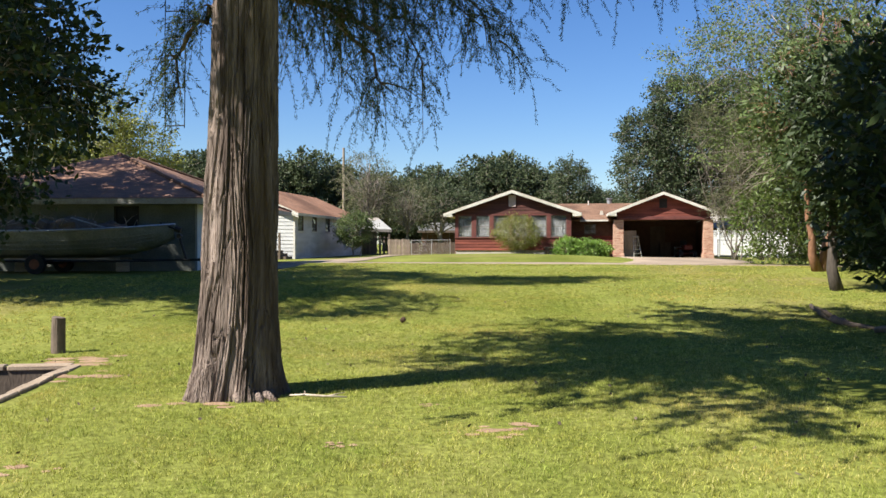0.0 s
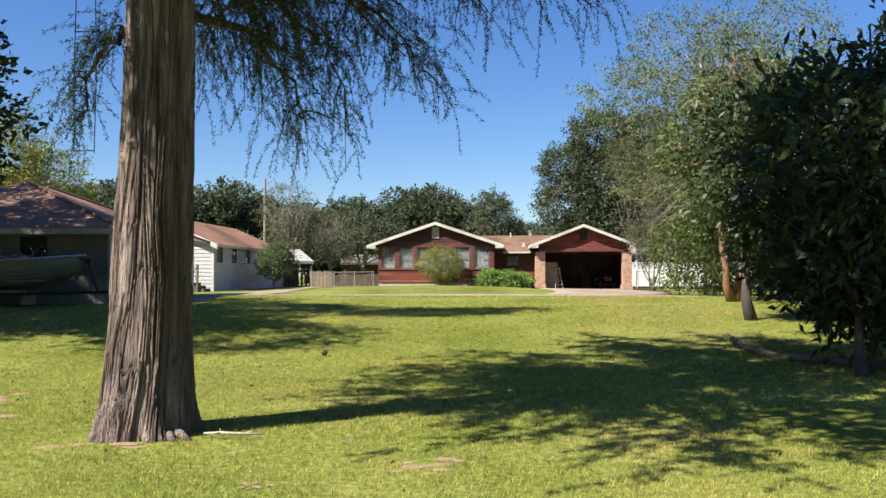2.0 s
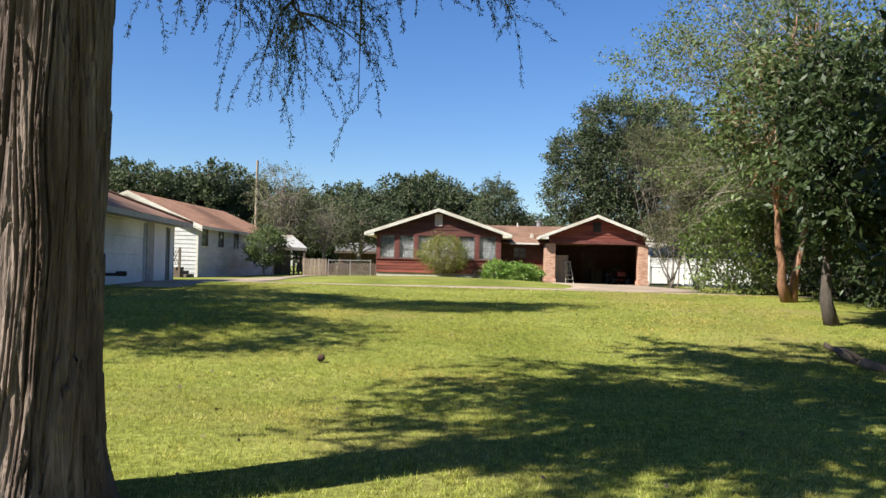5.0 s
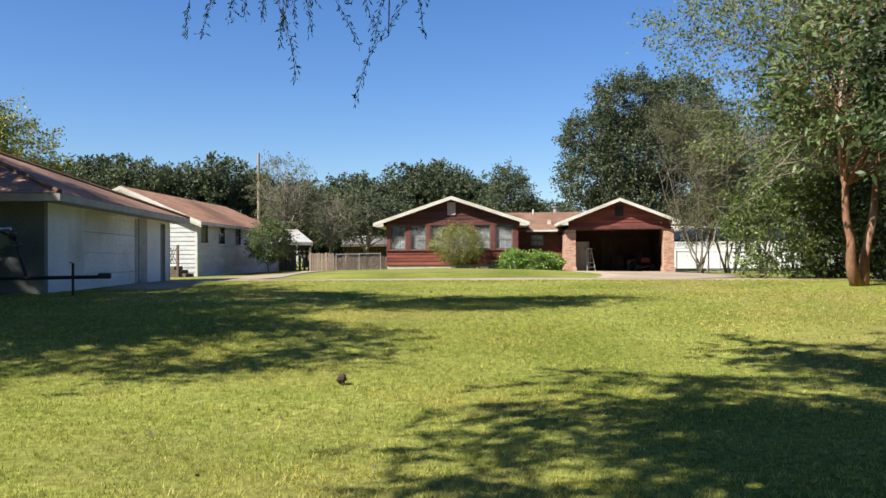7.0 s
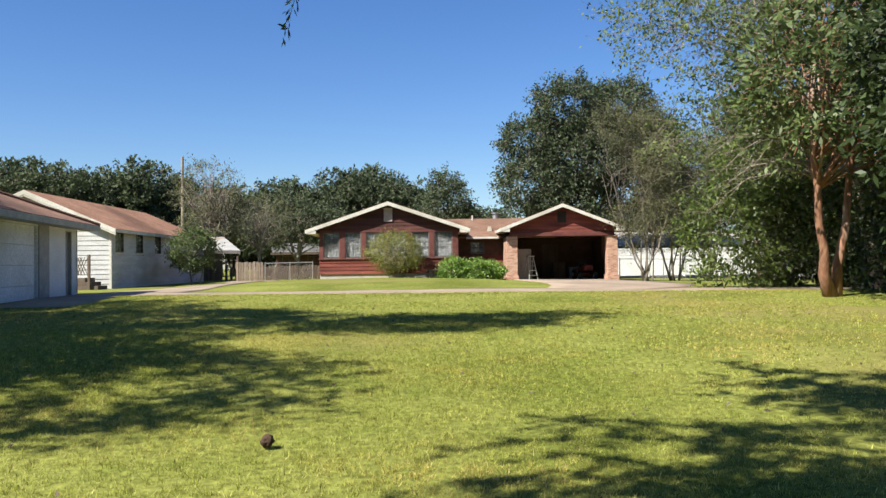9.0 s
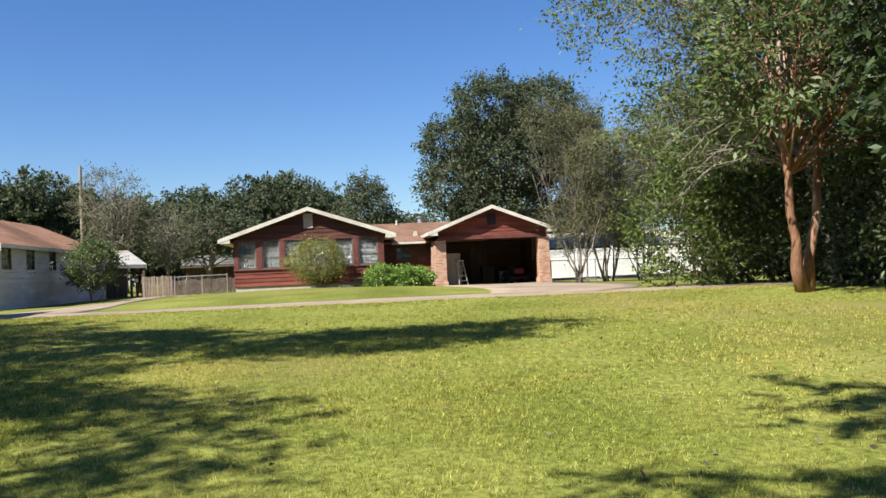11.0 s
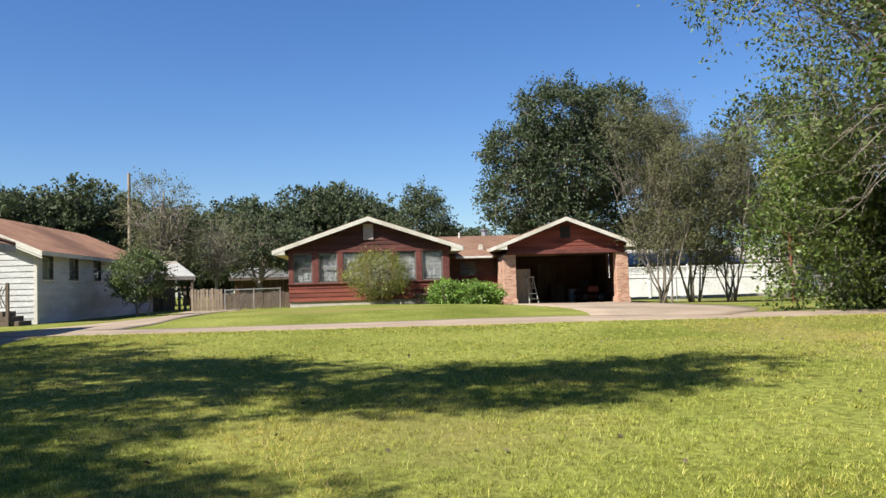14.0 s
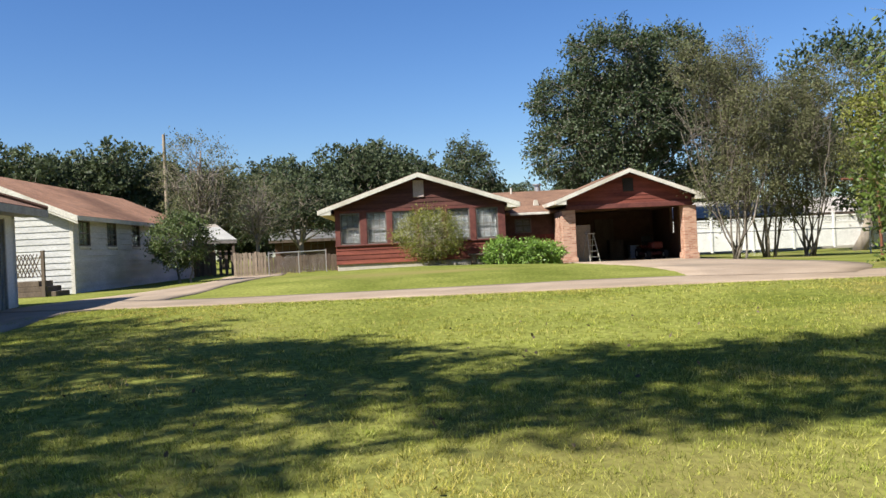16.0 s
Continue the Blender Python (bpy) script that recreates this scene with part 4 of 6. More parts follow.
        part("rake_trim", prism(bmesh.new(), [(-W / 2, pk - 0.11), (x, ez - 0.21), (x, ez - 0.27), (-W / 2, pk - 0.17)], -o - 0.015, -o + 0.03), M["white"], roof)
    part("fascia", boxes((o, o + 0.025, -o, L + 0.3, ez - 0.15, ez - 0.01)), M["white"], roof)


build_shed()

# ---- the bald cypress ----
def build_cypress():
    rng = np.random.default_rng(5)
    bx, by = -1.36, 8.98
    root = thing("cypress_tree", Matrix.Translation((bx, by, ground_z(bx, by))), "tall bald cypress with furrowed grey-brown bark and drooping feathery foliage", "tree")
    # furrowed trunk: plates of bark in long strips, each ending at its own height
    def radius(z):
        r = 0.335 + 0.115 * math.exp(-max(z, 0) / 0.42) + 0.03 * math.exp(-max(z, 0) / 1.6)
        return r * max(0.12, 1 - max(0, z - 2.2) / 17.5)

    def middle(z):
        return 0.075 * smooth(z / 5) + 0.05 * math.sin(z * 0.5), 0.04 * math.sin(z * 0.7)

    table = rng.uniform(0, 1, (64, 64))
    strips = 26
    rows, cols, top = 300, 440, 6.2

    def relief(a, z):
        w = 0.9 * noise.noise(Vector((math.cos(a) * 1.3, math.sin(a) * 1.3, z * 0.45))) + 0.55 * noise.noise(Vector((math.cos(a) * 4, math.sin(a) * 4, z * 1.1)))
        h = 0.0
        for lanes, depth, rate, gap in ((strips, 0.060, 1.15, 0.16), (strips * 3, 0.024, 2.1, 0.24)):
            q = a / math.tau * lanes + w * lanes / strips * 1.25
            lane = math.floor(q)
            f = q - lane
            seg = z * rate + 9 * table[lane % 64, 7] + 0.12 * math.sin(f * 9 + lane)
            cell = math.floor(seg)
            up = table[lane % 64, cell % 64]
            g = gap * (0.5 + table[(lane + 3) % 64, (cell + 5) % 64])
            edge = min(f, 1 - f) / g
            body = min(1.0, edge) ** 0.6
            end = min(1.0, (seg - cell) * 14)
            h += depth * ((0.25 + 0.75 * up) * body * (0.55 + 0.45 * end) - 0.45)
        return h + 0.006 * noise.noise(Vector((math.cos(a) * 22, math.sin(a) * 22, z * 3)))

    verts = []
    for i in range(rows + 1):
        z = -0.12 + (top + 0.12) * i / rows
        r, (ox, oy) = radius(z), middle(z)
        for k in range(cols):
            a = k / cols * math.tau
            flare = 1 + 0.17 * math.exp(-max(z, 0) / 0.5) * (0.5 * math.sin(5 * a + 0.8) + 0.5 * math.sin(3 * a + 2.1)) + 0.025 * math.sin(4 * a + z * 0.6)
            rr = r * flare + relief(a, z)
            verts.append((ox + math.cos(a) * rr, oy + math.sin(a) * rr, z))
    faces = [(i * cols + k, i * cols + (k + 1) % cols, (i + 1) * cols + (k + 1) % cols, (i + 1) * cols + k) for i in range(rows) for k in range(cols)]
    raw("trunk", verts, faces, M["bark"], root, smooth=True)
    zs = [6.1 + 0.9 * i for i in range(13)]
    part("upper_trunk", tubes(([(*middle(z), z) for z in zs], [radius(z) for z in zs]), sides=24), M["bark"], root, smooth=True)
    # roots at the foot
    for a, ln in ((-0.95, 0.26), (-0.5, 0.2), (-1.35, 0.14), (-2.2, 0.12), (-0.75, 0.33)):
        d = Vector((math.cos(a), math.sin(a), 0))
        part("root", tubes(([d * 0.36 + Vector((0, 0, 0.06)), d * (0.36 + ln * 0.5) + Vector((0, 0, 0.035)), d * (0.36 + ln) + Vector((0, 0, -0.02))], [0.07, 0.05, 0.02])), M["bark"], root, smooth=True)
    # limbs: start height, heading, reach, droop
    limbs = [(4.25, 60, 3.3, 0.4), (4.6, 72, 3.2, 0.9), (4.45, 50, 3.1, 0.65), (4.5, 34, 3.6, 0.8), (4.6, 42, 3.6, 0.9), (4.9, 28, 4.2, 1.25), (5.3, 66, 2.8, 1.0), (3.98, 168, 0.7, 0.1), (4.9, 12, 4.4, 1.05), (5.7, 58, 3.8, 1.6), (5.9, 0, 4.4, 1.8),
             (5.4, -40, 4.0, 1.2), (5.5, -68, 4.2, 1.2), (5.7, -95, 4.0, 1.3), (6.0, -55, 4.4, 1.3), (6.3, -20, 4.4, 1.4), (6.2, -120, 3.6, 1.3), (6.6, -80, 4.2, 1.3),
             (6.9, 182, 3.6, 1.5), (7.3, 203, 4.2, 1.4), (7.6, 166, 4.0, 1.5), (7.9, 190, 4.5, 1.5), (7.2, 218, 4.0, 1.4), (7.8, 150, 4.0, 1.5), (7.8, 178, 4.4, 1.5), (8.2, 210, 4.4, 1.5)]
    for i in range(60):
        z = 7.0 + 10.2 * i / 60
        limbs.append((z, rng.uniform(0, 360), (4.6 - 3.2 * (z - 6) / 11.5) * rng.uniform(0.8, 1.15), 1.5))
    bm = bmesh.new()
    NP, ND, NW = [], [], []
    tb = bmesh.new()

    def strand(p, d, n, low):
        """A hanging twig dressed with fine needles."""
        pts = [p]
        v = np.array(d, float)
        for _ in range(n):
            v = v * 0.80 + np.array((0, 0, -0.17)) + rng.normal(size=3) * 0.05
            v /= np.linalg.norm(v)
            pts.append(pts[-1] + v * 0.085)
        if low:
            tube(tb, pts[::2] if len(pts) > 4 else pts, 0.0022, 3, close=False)
        for q in pts[1:]:
            for _ in range(11 if low else 4):
                NP.append(q - v * rng.uniform(0, 0.085) + rng.normal(size=3) * 0.008)
                ND.append(v * 0.8 + rng.normal(size=3) * 0.45)
                NW.append(0.0048 if low else 0.042)

    for li, (z, head, reach, lift) in enumerate(limbs):
        a = radians(head)
        d = np.array((math.cos(a), math.sin(a), 0))
        start = np.array((0.075, 0, z)) + d * 0.15
        low = z < 6.0
        k = 9
        pts = []
        for i in range(k + 1):
            t = i / k
            pts.append(start + d * reach * t + np.array((0, 0, lift * math.sin(t * 2.2) * 1.2 - 1.0 * t * t)) + rng.normal(size=3) * 0.05 * (i > 0))
        r0 = (0.06 if reach > 2 else 0.045) if low else 0.075 * (1 - (z - 6) / 16)
        tube(bm, pts, [max(r0 * (1 - i / (k + 0.7)) ** 0.8, 0.008) for i in range(k + 1)], 8)
        for j in range(2 if low else 1, k + 1):
            for _ in range(1 if reach < 2 else 3 if low and head < 0 else 2):
                side = rng.normal(size=3)
                side[2] = -0.1
                side = side - d * (side @ d) * 0.6
                side /= np.linalg.norm(side)
                ln = rng.uniform(0.5, 1.3) * min(1.0, reach / 3.2)
                q = pts[j] + (pts[j - 1] - pts[j]) * rng.uniform(0, 1)
                sub = [q + (side * 0.7 + d * 0.6) * ln * t + np.array((0, 0, 0.08 * t - 0.45 * ln * t * t)) for t in np.linspace(0, 1, 6)]
                tube(bm, sub, [0.016, 0.013, 0.010, 0.008, 0.006, 0.004], 5)
                for m in range(1, 6):
                    for _ in range(2):
                        sd = rng.normal(size=3) * 0.7 + d * 0.4
                        strand(sub[m], sd, int(rng.integers(4 if low else 3, (11 if head > 0 else 6) if low else 7)), low and head > -30)
    tagged(part("branching", bm, M["bark"], root, smooth=True), kind="stuff")
    tagged(part("twig_mass", tb, M["bark"], root), kind="stuff")
    NP, ND = np.array(NP), np.array(ND)
    ND /= np.linalg.norm(ND, axis=1)[:, None]
    s = np.cross(ND, rng.normal(size=ND.shape))
    s /= np.linalg.norm(s, axis=1)[:, None]
    n = len(NP)
    L = np.where(np.array(NW) < 0.01, 0.55, 1.0)[:, None] * rng.uniform(0.05, 0.10, n)[:, None]
    W = np.array(NW)[:, None]
    v = np.stack([NP - s * W * 0.4, NP + s * W * 0.4, NP + ND * L * 0.6 + s * W, NP + ND * L, NP + ND * L * 0.6 - s * W], 1)
    v = np.stack([v[:, 0], v[:, 2], v[:, 3], v[:, 4]], 1)
    mixed = rng.permutation(n)
    v = v[mixed]
    half = n // 3
    raw("foliage", v[half:].reshape(-1, 3), np.arange((n - half) * 4).reshape(-1, 4), M["needle"], root)
    raw("foliage_olive", v[:half].reshape(-1, 3), np.arange(half * 4).reshape(-1, 4), M["needle_lit"], root)


build_cypress()

gz = lambda x, y: (x, y, ground_z(x, y))
# the dark tree at the left whose crown shades the boat and the lawn
tree("oak_tree", gz(-11.5, 19.0), [(0, 0, 0.6, -0.2, 12, 0.42)], [(1.2, -1.2, 9.2, 2.3, 2.0, 2.0), (5.0, 0.2, 10.4, 1.3, 1.1, 1.1), (5.9, -0.8, 11.2, 1.7, 1.2, 1.1), (7.0, -0.8, 12.0, 1.4, 1.0, 1.0), (1.2, -3.0, 9.2, 1.9, 1.1, 1.2), (3.0, 1.0, 3.4, 1.2, 1.4, 2.0), (-1.5, -1.0, 9.0, 3.2, 3.2, 2.4), (1.7, 2.2, 9.0, 3.6, 2.2, 2.2), (2.8, 2.0, 9.6, 2.2, 1.6, 1.5), (4.9, -1.0, 4.6, 1.1, 1.6, 1.7), (1.2, 0.5, 5.0, 4.0, 3.0, 1.9), (-2.5, 5.5, 6.5, 4.5, 3.2, 2.8), (-2.2, 5.0, 10.5, 4.4, 3.4, 3.0), (2.2, -4.5, 9.5, 2.4, 2.0, 1.5), (-4.6, 2.2, 8.4, 3.4, 3.0, 2.6), (-6.4, 5.0, 8.2, 3.4, 3.0, 2.6), (-3.6, 8.0, 10.6, 3.6, 3.2, 2.6)], 4600, 24, 0.25, (0.20, 0.11), M["dark_leaf"], M["bark_grey"], "dark leafy oak tree beside the garage", limbs=70, seed=3)
# the tree with red peeling bark
tree("loquat_tree", gz(14.0, 24.8), [(-0.05, 0, -0.35, 0.1, 6.2, 0.125), (0.12, 0.05, 0.35, 0.2, 6.4, 0.11)], [(0.1, -0.4, 5.3, 2.1, 2.2, 2.0), (-1.3, -1.0, 4.7, 1.2, 1.4, 1.3), (2.5, -0.5, 4.8, 2.2, 2.0, 2.1), (0.9, 0.0, 7.1, 1.8, 1.8, 1.2)], 480, 24, 0.27, (0.22, 0.08), M["loquat"], M["bark_red"], "broad-leaved tree with twin peeling red-brown trunks", limbs=54, seed=8, limb_from=0.5)
# bare pale boughs that droop from it over the lawn
rs = np.random.default_rng(91)
bm = bmesh.new()
for k in range(6):
    a = radians(rs.uniform(150, 215))
    z = rs.uniform(2.5, 3.6)
    ln = rs.uniform(1.8, 3.4)
    d = np.array((math.cos(a), math.sin(a), 0))
    q = [np.array((-0.15, 0.05, z)) + d * ln * t + np.array((0, 0, 0.55 * math.sin(2.6 * t) - 0.95 * t * t)) + rs.normal(size=3) * 0.06 for t in np.linspace(0, 1, 7)]
    tube(bm, q, [0.024, 0.020, 0.016, 0.012, 0.009, 0.006, 0.003], 6)
    for t in range(2, 7):
        for _ in range(2):
            w = q[t] + d * rs.uniform(0.3, 0.8) + rs.normal(size=3) * np.array((0.2, 0.3, 0.16)) + np.array((0, 0, -0.15))
            tube(bm, limb_points(rs, q[t], w, 0.05, 0.05, 3), [0.006, 0.005, 0.004, 0.002], 4)
tagged(part("bare_bough", bm, M["bark_grey"], bpy.data.objects["loquat_tree"], "pale leafless bough", smooth=True), kind="stuff")
# a taller airy tree behind it
tree("elm_tree", gz(18.8, 28.6), [(0, 0, -1.2, 0.2, 10.0, 0.15), (0.2, 0.2, 0.8, 0.6, 9.5, 0.12)], [(-6.4, -0.5, 7.0, 2.2, 2.0, 1.3), (-4.0, 0.0, 8.5, 2.8, 2.4, 2.0), (-1.0, 0.3, 8.8, 3.0, 2.8, 2.4), (-4.8, -0.8, 4.3, 2.6, 1.6, 1.2), (-2.6, 0.4, 5.6, 2.6, 2, 1.6)], 1150, 20, 0.25, (0.12, 0.06), M["airy"], M["bark_grey"], "tall airy tree with small pale green leaves", limbs=130, twig=0.018, seed=12)
# the near dark magnolia
tree("magnolia_tree", gz(8.6, 11.6), [(0, 0, 0.4, 0.2, 5.4, 0.075), (0.35, 0.3, 1.6, 0.8, 5.2, 0.06)], [(0.3, 0.4, 3.3, 1.6, 1.7, 1.65), (2.4, 0.6, 3.6, 2.2, 2.2, 2.4), (-0.2, 0.6, 1.8, 0.8, 1.0, 0.9), (0.6, 0.5, 1.7, 1.0, 1.1, 1.0), (1.3, 0.5, 1.75, 1.1, 1.1, 1.1), (2.6, 0.4, 1.7, 1.7, 1.4, 1.1)], 1050, 24, 0.22, (0.24, 0.09), M["dark_leaf"], M["bark_shaded"], "dark glossy-leaved magnolia with low hanging boughs", limbs=54, twig=0.02, seed=21, limb_from=0.25)
# bushes in the shade behind
tree("hedge_bush", gz(17.8, 31.8), [(0, 0, 0.2, 0, 3.0, 0.07), (0.8, 0.3, 1.2, 0.3, 3.0, 0.06)], [(-1.5, 0, 1.6, 1.7, 1.6, 1.7), (-0.2, 0.2, 3.4, 2.0, 1.6, 1.6), (0.8, 0, 1.5, 1.9, 1.6, 1.7), (2.4, -0.8, 2.0, 2.2, 1.8, 2.1), (0.6, 0, 4.0, 2.2, 1.6, 1.5), (4.6, -2, 2.2, 2.2, 1.8, 2.6), (3.2, -1, 5, 2.4, 2, 2)], 1700, 26, 0.26, (0.16, 0.08), M["hedge"], M["bark_grey"], "dense green bush at the edge of the lawn", limbs=30, twig=0.015, seed=31, category="bush")
tree("hedge_bush", gz(20.8, 27.8), [(0, 0, 0.2, 0, 3.0, 0.07)], [(0, 0, 2.2, 2.4, 2.4, 2.3), (-1.6, 2.2, 2.0, 2.0, 2.0, 2.1), (1.5, -2.5, 2.4, 2.2, 2.2, 2.5), (0.4, 0, 4.6, 2.2, 2.2, 1.6)], 900, 24, 0.28, (0.17, 0.085), M["dark_leaf"], M["bark_grey"], "dark dense bush in the shade of the trees", limbs=30, twig=0.015, seed=33, category="bush")
tree("hedge_bush", gz(16.4, 22.4), [(0, 0, 0.2, 0, 3.0, 0.07)], [(0, 0, 1.5, 1.8, 2.0, 1.6), (-0.8, -3.0, 1.4, 1.6, 1.8, 1.5), (0.6, 2.6, 1.8, 1.8, 1.8, 1.9), (-1.4, -5.6, 1.4, 1.5, 1.6, 1.5), (0.2, -1, 3.6, 1.9, 3.2, 1.4)], 1000, 24, 0.26, (0.17, 0.085), M["dark_leaf"], M["bark_grey"], "dark thicket along the board fence", limbs=30, twig=0.015, seed=34, category="bush")
# the mottled trunk in the thicket
tree("crape_myrtle", gz(11.3, 19.2), [(0, 0, 0.25, 0.1, 4.6, 0.12)], [(0.3, 0.2, 4.4, 1.2, 1.5, 1.3), (1.2, 0.2, 3.2, 1.2, 1.3, 1.2), (-0.3, -0.5, 3.2, 0.9, 0.9, 1.0), (0.4, -0.3, 2.2, 0.9, 0.8, 0.7)], 620, 24, 0.24, (0.2, 0.085), M["dark_leaf"], M["bark_shaded"], "dark-leaved tree with a mottled grey trunk", limbs=30, twig=0.014, seed=35)
# crape myrtles by the fence
for i, (x, y, s, sd) in enumerate([(20.9, 46.0, 1.0, 41), (22.9, 46.6, 1.05, 42), (24.6, 46.2, 0.95, 43)]):
    rs = np.random.default_rng(sd)
    stems = [(rs.uniform(-0.35, 0.35), rs.uniform(-0.3, 0.3), rs.uniform(-2.1, 2.1), rs.uniform(-1.4, 1.4), 6.5 * s * rs.uniform(0.75, 1.12), 0.04) for _ in range(9)]
    blobs = [(rs.uniform(-1.5, 1.5), rs.uniform(-1.0, 1.0), z * s, rs.uniform(0.7, 1.4), rs.uniform(0.7, 1.2), rs.uniform(0.7, 1.3)) for z in (2.4, 3.2, 3.8, 4.3, 4.9, 5.4, 5.9, 6.5, 7.2, 7.9)]
    tree("crape_myrtle", gz(x, y), stems, blobs, 1150, 19, 0.22, (0.10, 0.05), M["crape"], M["bark_mid"], "many-stemmed crape myrtle with thin olive leaves", limbs=120, twig=0.012, seed=sd, group="crape myrtles by the fence")
# the great oak behind the house
tree("live_oak", gz(25.4, 62), [(0, 0, 0.5, 0, 10, 0.5)], [(-0.5, 0, 8.2, 3.4, 3.2, 2.6), (-4.0, 0, 6.4, 2.4, 2.6, 1.9), (2.6, 0, 12.0, 2.2, 2.4, 1.8), (-1.4, 0, 11.8, 2.3, 2.6, 2.0), (4.6, 0, 9.6, 2.2, 2.6, 1.9), (-4.2, 0.5, 9.4, 1.8, 2, 1.5), (3.6, -0.5, 6.4, 2.6, 2.6, 2.0), (0.8, 0.5, 10.0, 2.4, 2.4, 1.8), (-2.4, -1, 4.6, 2.4, 2, 1.4)], 3300, 24, 0.30, (0.21, 0.12), M["oak"], M["bark_grey"], "great dark live oak behind the house", limbs=50, twig=0.04, seed=51)
tree("oak_tree", gz(17.6, 70), [(0, 0, 0.3, 0, 5, 0.25)], [(0, 0, 5.4, 1.9, 2.0, 2.0), (-0.4, 0, 6.9, 1.1, 1.1, 1.1), (0.9, 0, 4.2, 1.5, 1.5, 1.5)], 420, 24, 0.26, (0.2, 0.11), M["oak_far"], M["bark_grey"], "rounded green tree behind the roof", limbs=20, twig=0.03, seed=52)
tree("maple_tree", gz(33.5, 50), [(0, 0, 0.3, 0, 7, 0.22)], [(0, 0, 5.6, 2.8, 2.5, 3.2)], 400, 26, 0.4, (0.2, 0.11), M["yellow"], M["bark_grey"], "yellow-green tree beyond the white fence", limbs=24, twig=0.03, seed=53)
tree("oak_tree", gz(36, 56), [(0, 0, 0.3, 0, 8, 0.3)], [(0, 0, 8.0, 4.2, 3.5, 4.2), (3, 0, 5, 4, 3, 4)], 700, 26, 0.45, (0.3, 0.16), M["oak"], M["bark_grey"], "dark oak beyond the white fence", limbs=24, twig=0.03, seed=55)
tree("yellow_tree", gz(-19.5, 62), [(0, 0, 0.3, 0, 9, 0.25)], [(0, 0, 8.6, 3.6, 3.5, 3.2), (3, 0, 7, 3, 3, 2.6)], 480, 26, 0.42, (0.24, 0.13), M["yellow"], M["bark_grey"], "yellow-green tree behind the garage", limbs=24, twig=0.03, seed=54)
# distant oaks in a closed line, from four kinds
kinds = []
for i, sd in enumerate((61, 62, 63, 64)):
    rs = np.random.default_rng(sd)
    blobs = [(rs.uniform(-2.6, 2.6), rs.uniform(-1.5, 1.5), rs.uniform(1.8, 7.6), rs.uniform(1.1, 2.2), rs.uniform(1.2, 2.0), rs.uniform(0.9, 1.7)) for _ in range(15)]
    blobs.append((0.3, 0, 8.2, 1.3, 1.2, 0.9))
    kinds.append(tree("oak_tree", gz(-44 + i * 3.2, 85 + i), [(0, 0, 0.3, 0, 6.5, 0.3)], blobs, 720, 18, 0.28, (0.32, 0.185), M["oak_far"], M["bark_grey"], "distant live oak in a dark line of trees", limbs=14, twig=0.04, seed=sd, group="line of distant oaks"))
LINE_X = [-45, -14, -10, -6, -3, 2, 6, 9, 12, 15, 18, 19.5, 24, 60]
LINE_TOP = [10.6, 9.9, 9.3, 9.9, 9.2, 7.7, 8.0, 8.4, 9.6, 9.6, 9.0, 7.6, 6.5, 7.5]
rs = np.random.default_rng(77)
for i in range(38):
    x = -31 + i * 2.1 + rs.uniform(-0.6, 0.6)
    if 19.6 < x < 22:
        continue
    y = 84 + rs.uniform(-3, 6)
    s = float(np.interp(x, LINE_X, LINE_TOP)) / 9.1 * rs.uniform(0.93, 1.03) * y / 84
    copy_thing(kinds[i % 4], Matrix.Translation(gz(x, y)) @ pose(0, 0, 0, 0, 0, rs.uniform(0, 360)) @ Matrix.Diagonal((s, s, s, 1)))
tree("oak_tree", gz(6.3, 72), [(0, 0, 1.2, 0, 4.2, 0.2), (0.6, 0, -0.8, 0.2, 4.0, 0.16)], [(0, 0, 4.4, 2.6, 2.0, 1.6), (-2.4, 0.4, 3.4, 1.8, 1.6, 1.4), (2.2, 0.2, 3.8, 1.8, 1.6, 1.3)], 420, 22, 0.28, (0.22, 0.12), M["oak_far"], M["bark_grey"], "low spreading oak with crossing trunks before a far house", limbs=30, twig=0.03, seed=65)
# unseen trees added behind and beside the walk; they close it and cut sky light
for i, (x, y, s) in enumerate([(-30, -22, 1.7), (-18, -28, 1.6), (-7, -30, 1.7), (5, -30, 1.6), (17, -27, 1.7), (29, -20, 1.6), (38, -6, 1.6), (42, 10, 1.5), (-36, -8, 1.6), (-38, 8, 1.7), (-36, 26, 1.5), (43, 28, 1.4)]):
    copy_thing(kinds[i % 4], Matrix.Translation(gz(x, y)) @ pose(0, 0, 0, 0, 0, 40 * i) @ Matrix.Diagonal((s, s, s, 1)))
# thin-leaved trees by the cottage
tree("pecan_tree", gz(0.0, 66), [(0, 0, 0.4, 0, 7.0, 0.18), (0.3, 0, 1.0, 0, 6, 0.12)], [(0, 0, 5.8, 2.3, 2.2, 2.3), (0.3, 0, 3.4, 2.2, 2, 1.6)], 330, 18, 0.26, (0.13, 0.07), M["crape"], M["bark_grey"], "thin-leaved tree with bare pale branches", limbs=80, twig=0.018, seed=71)
tree("pecan_tree", gz(3.4, 67), [(0, 0, 0.4, 0, 4.6, 0.13)], [(0, 0, 3.8, 2.2, 2.0, 1.9)], 170, 16, 0.26, (0.13, 0.07), M["crape"], M["bark_grey"], "half-bare tree with pale branches", limbs=60, twig=0.018, seed=72)
# the round bush by the cottage
tree("camellia_bush", gz(-0.6, 50.2), [(-0.1, 0, -0.4, 0, 1.6, 0.05), (0.3, 0, 0.6, 0, 1.6, 0.05)], [(0, 0, 1.65, 1.05, 1.0, 0.95)], 330, 26, 0.14, (0.11, 0.055), M["loquat"], M["bark_grey"], "round green bush against the cottage wall", limbs=16, twig=0.012, seed=81, category="bush")
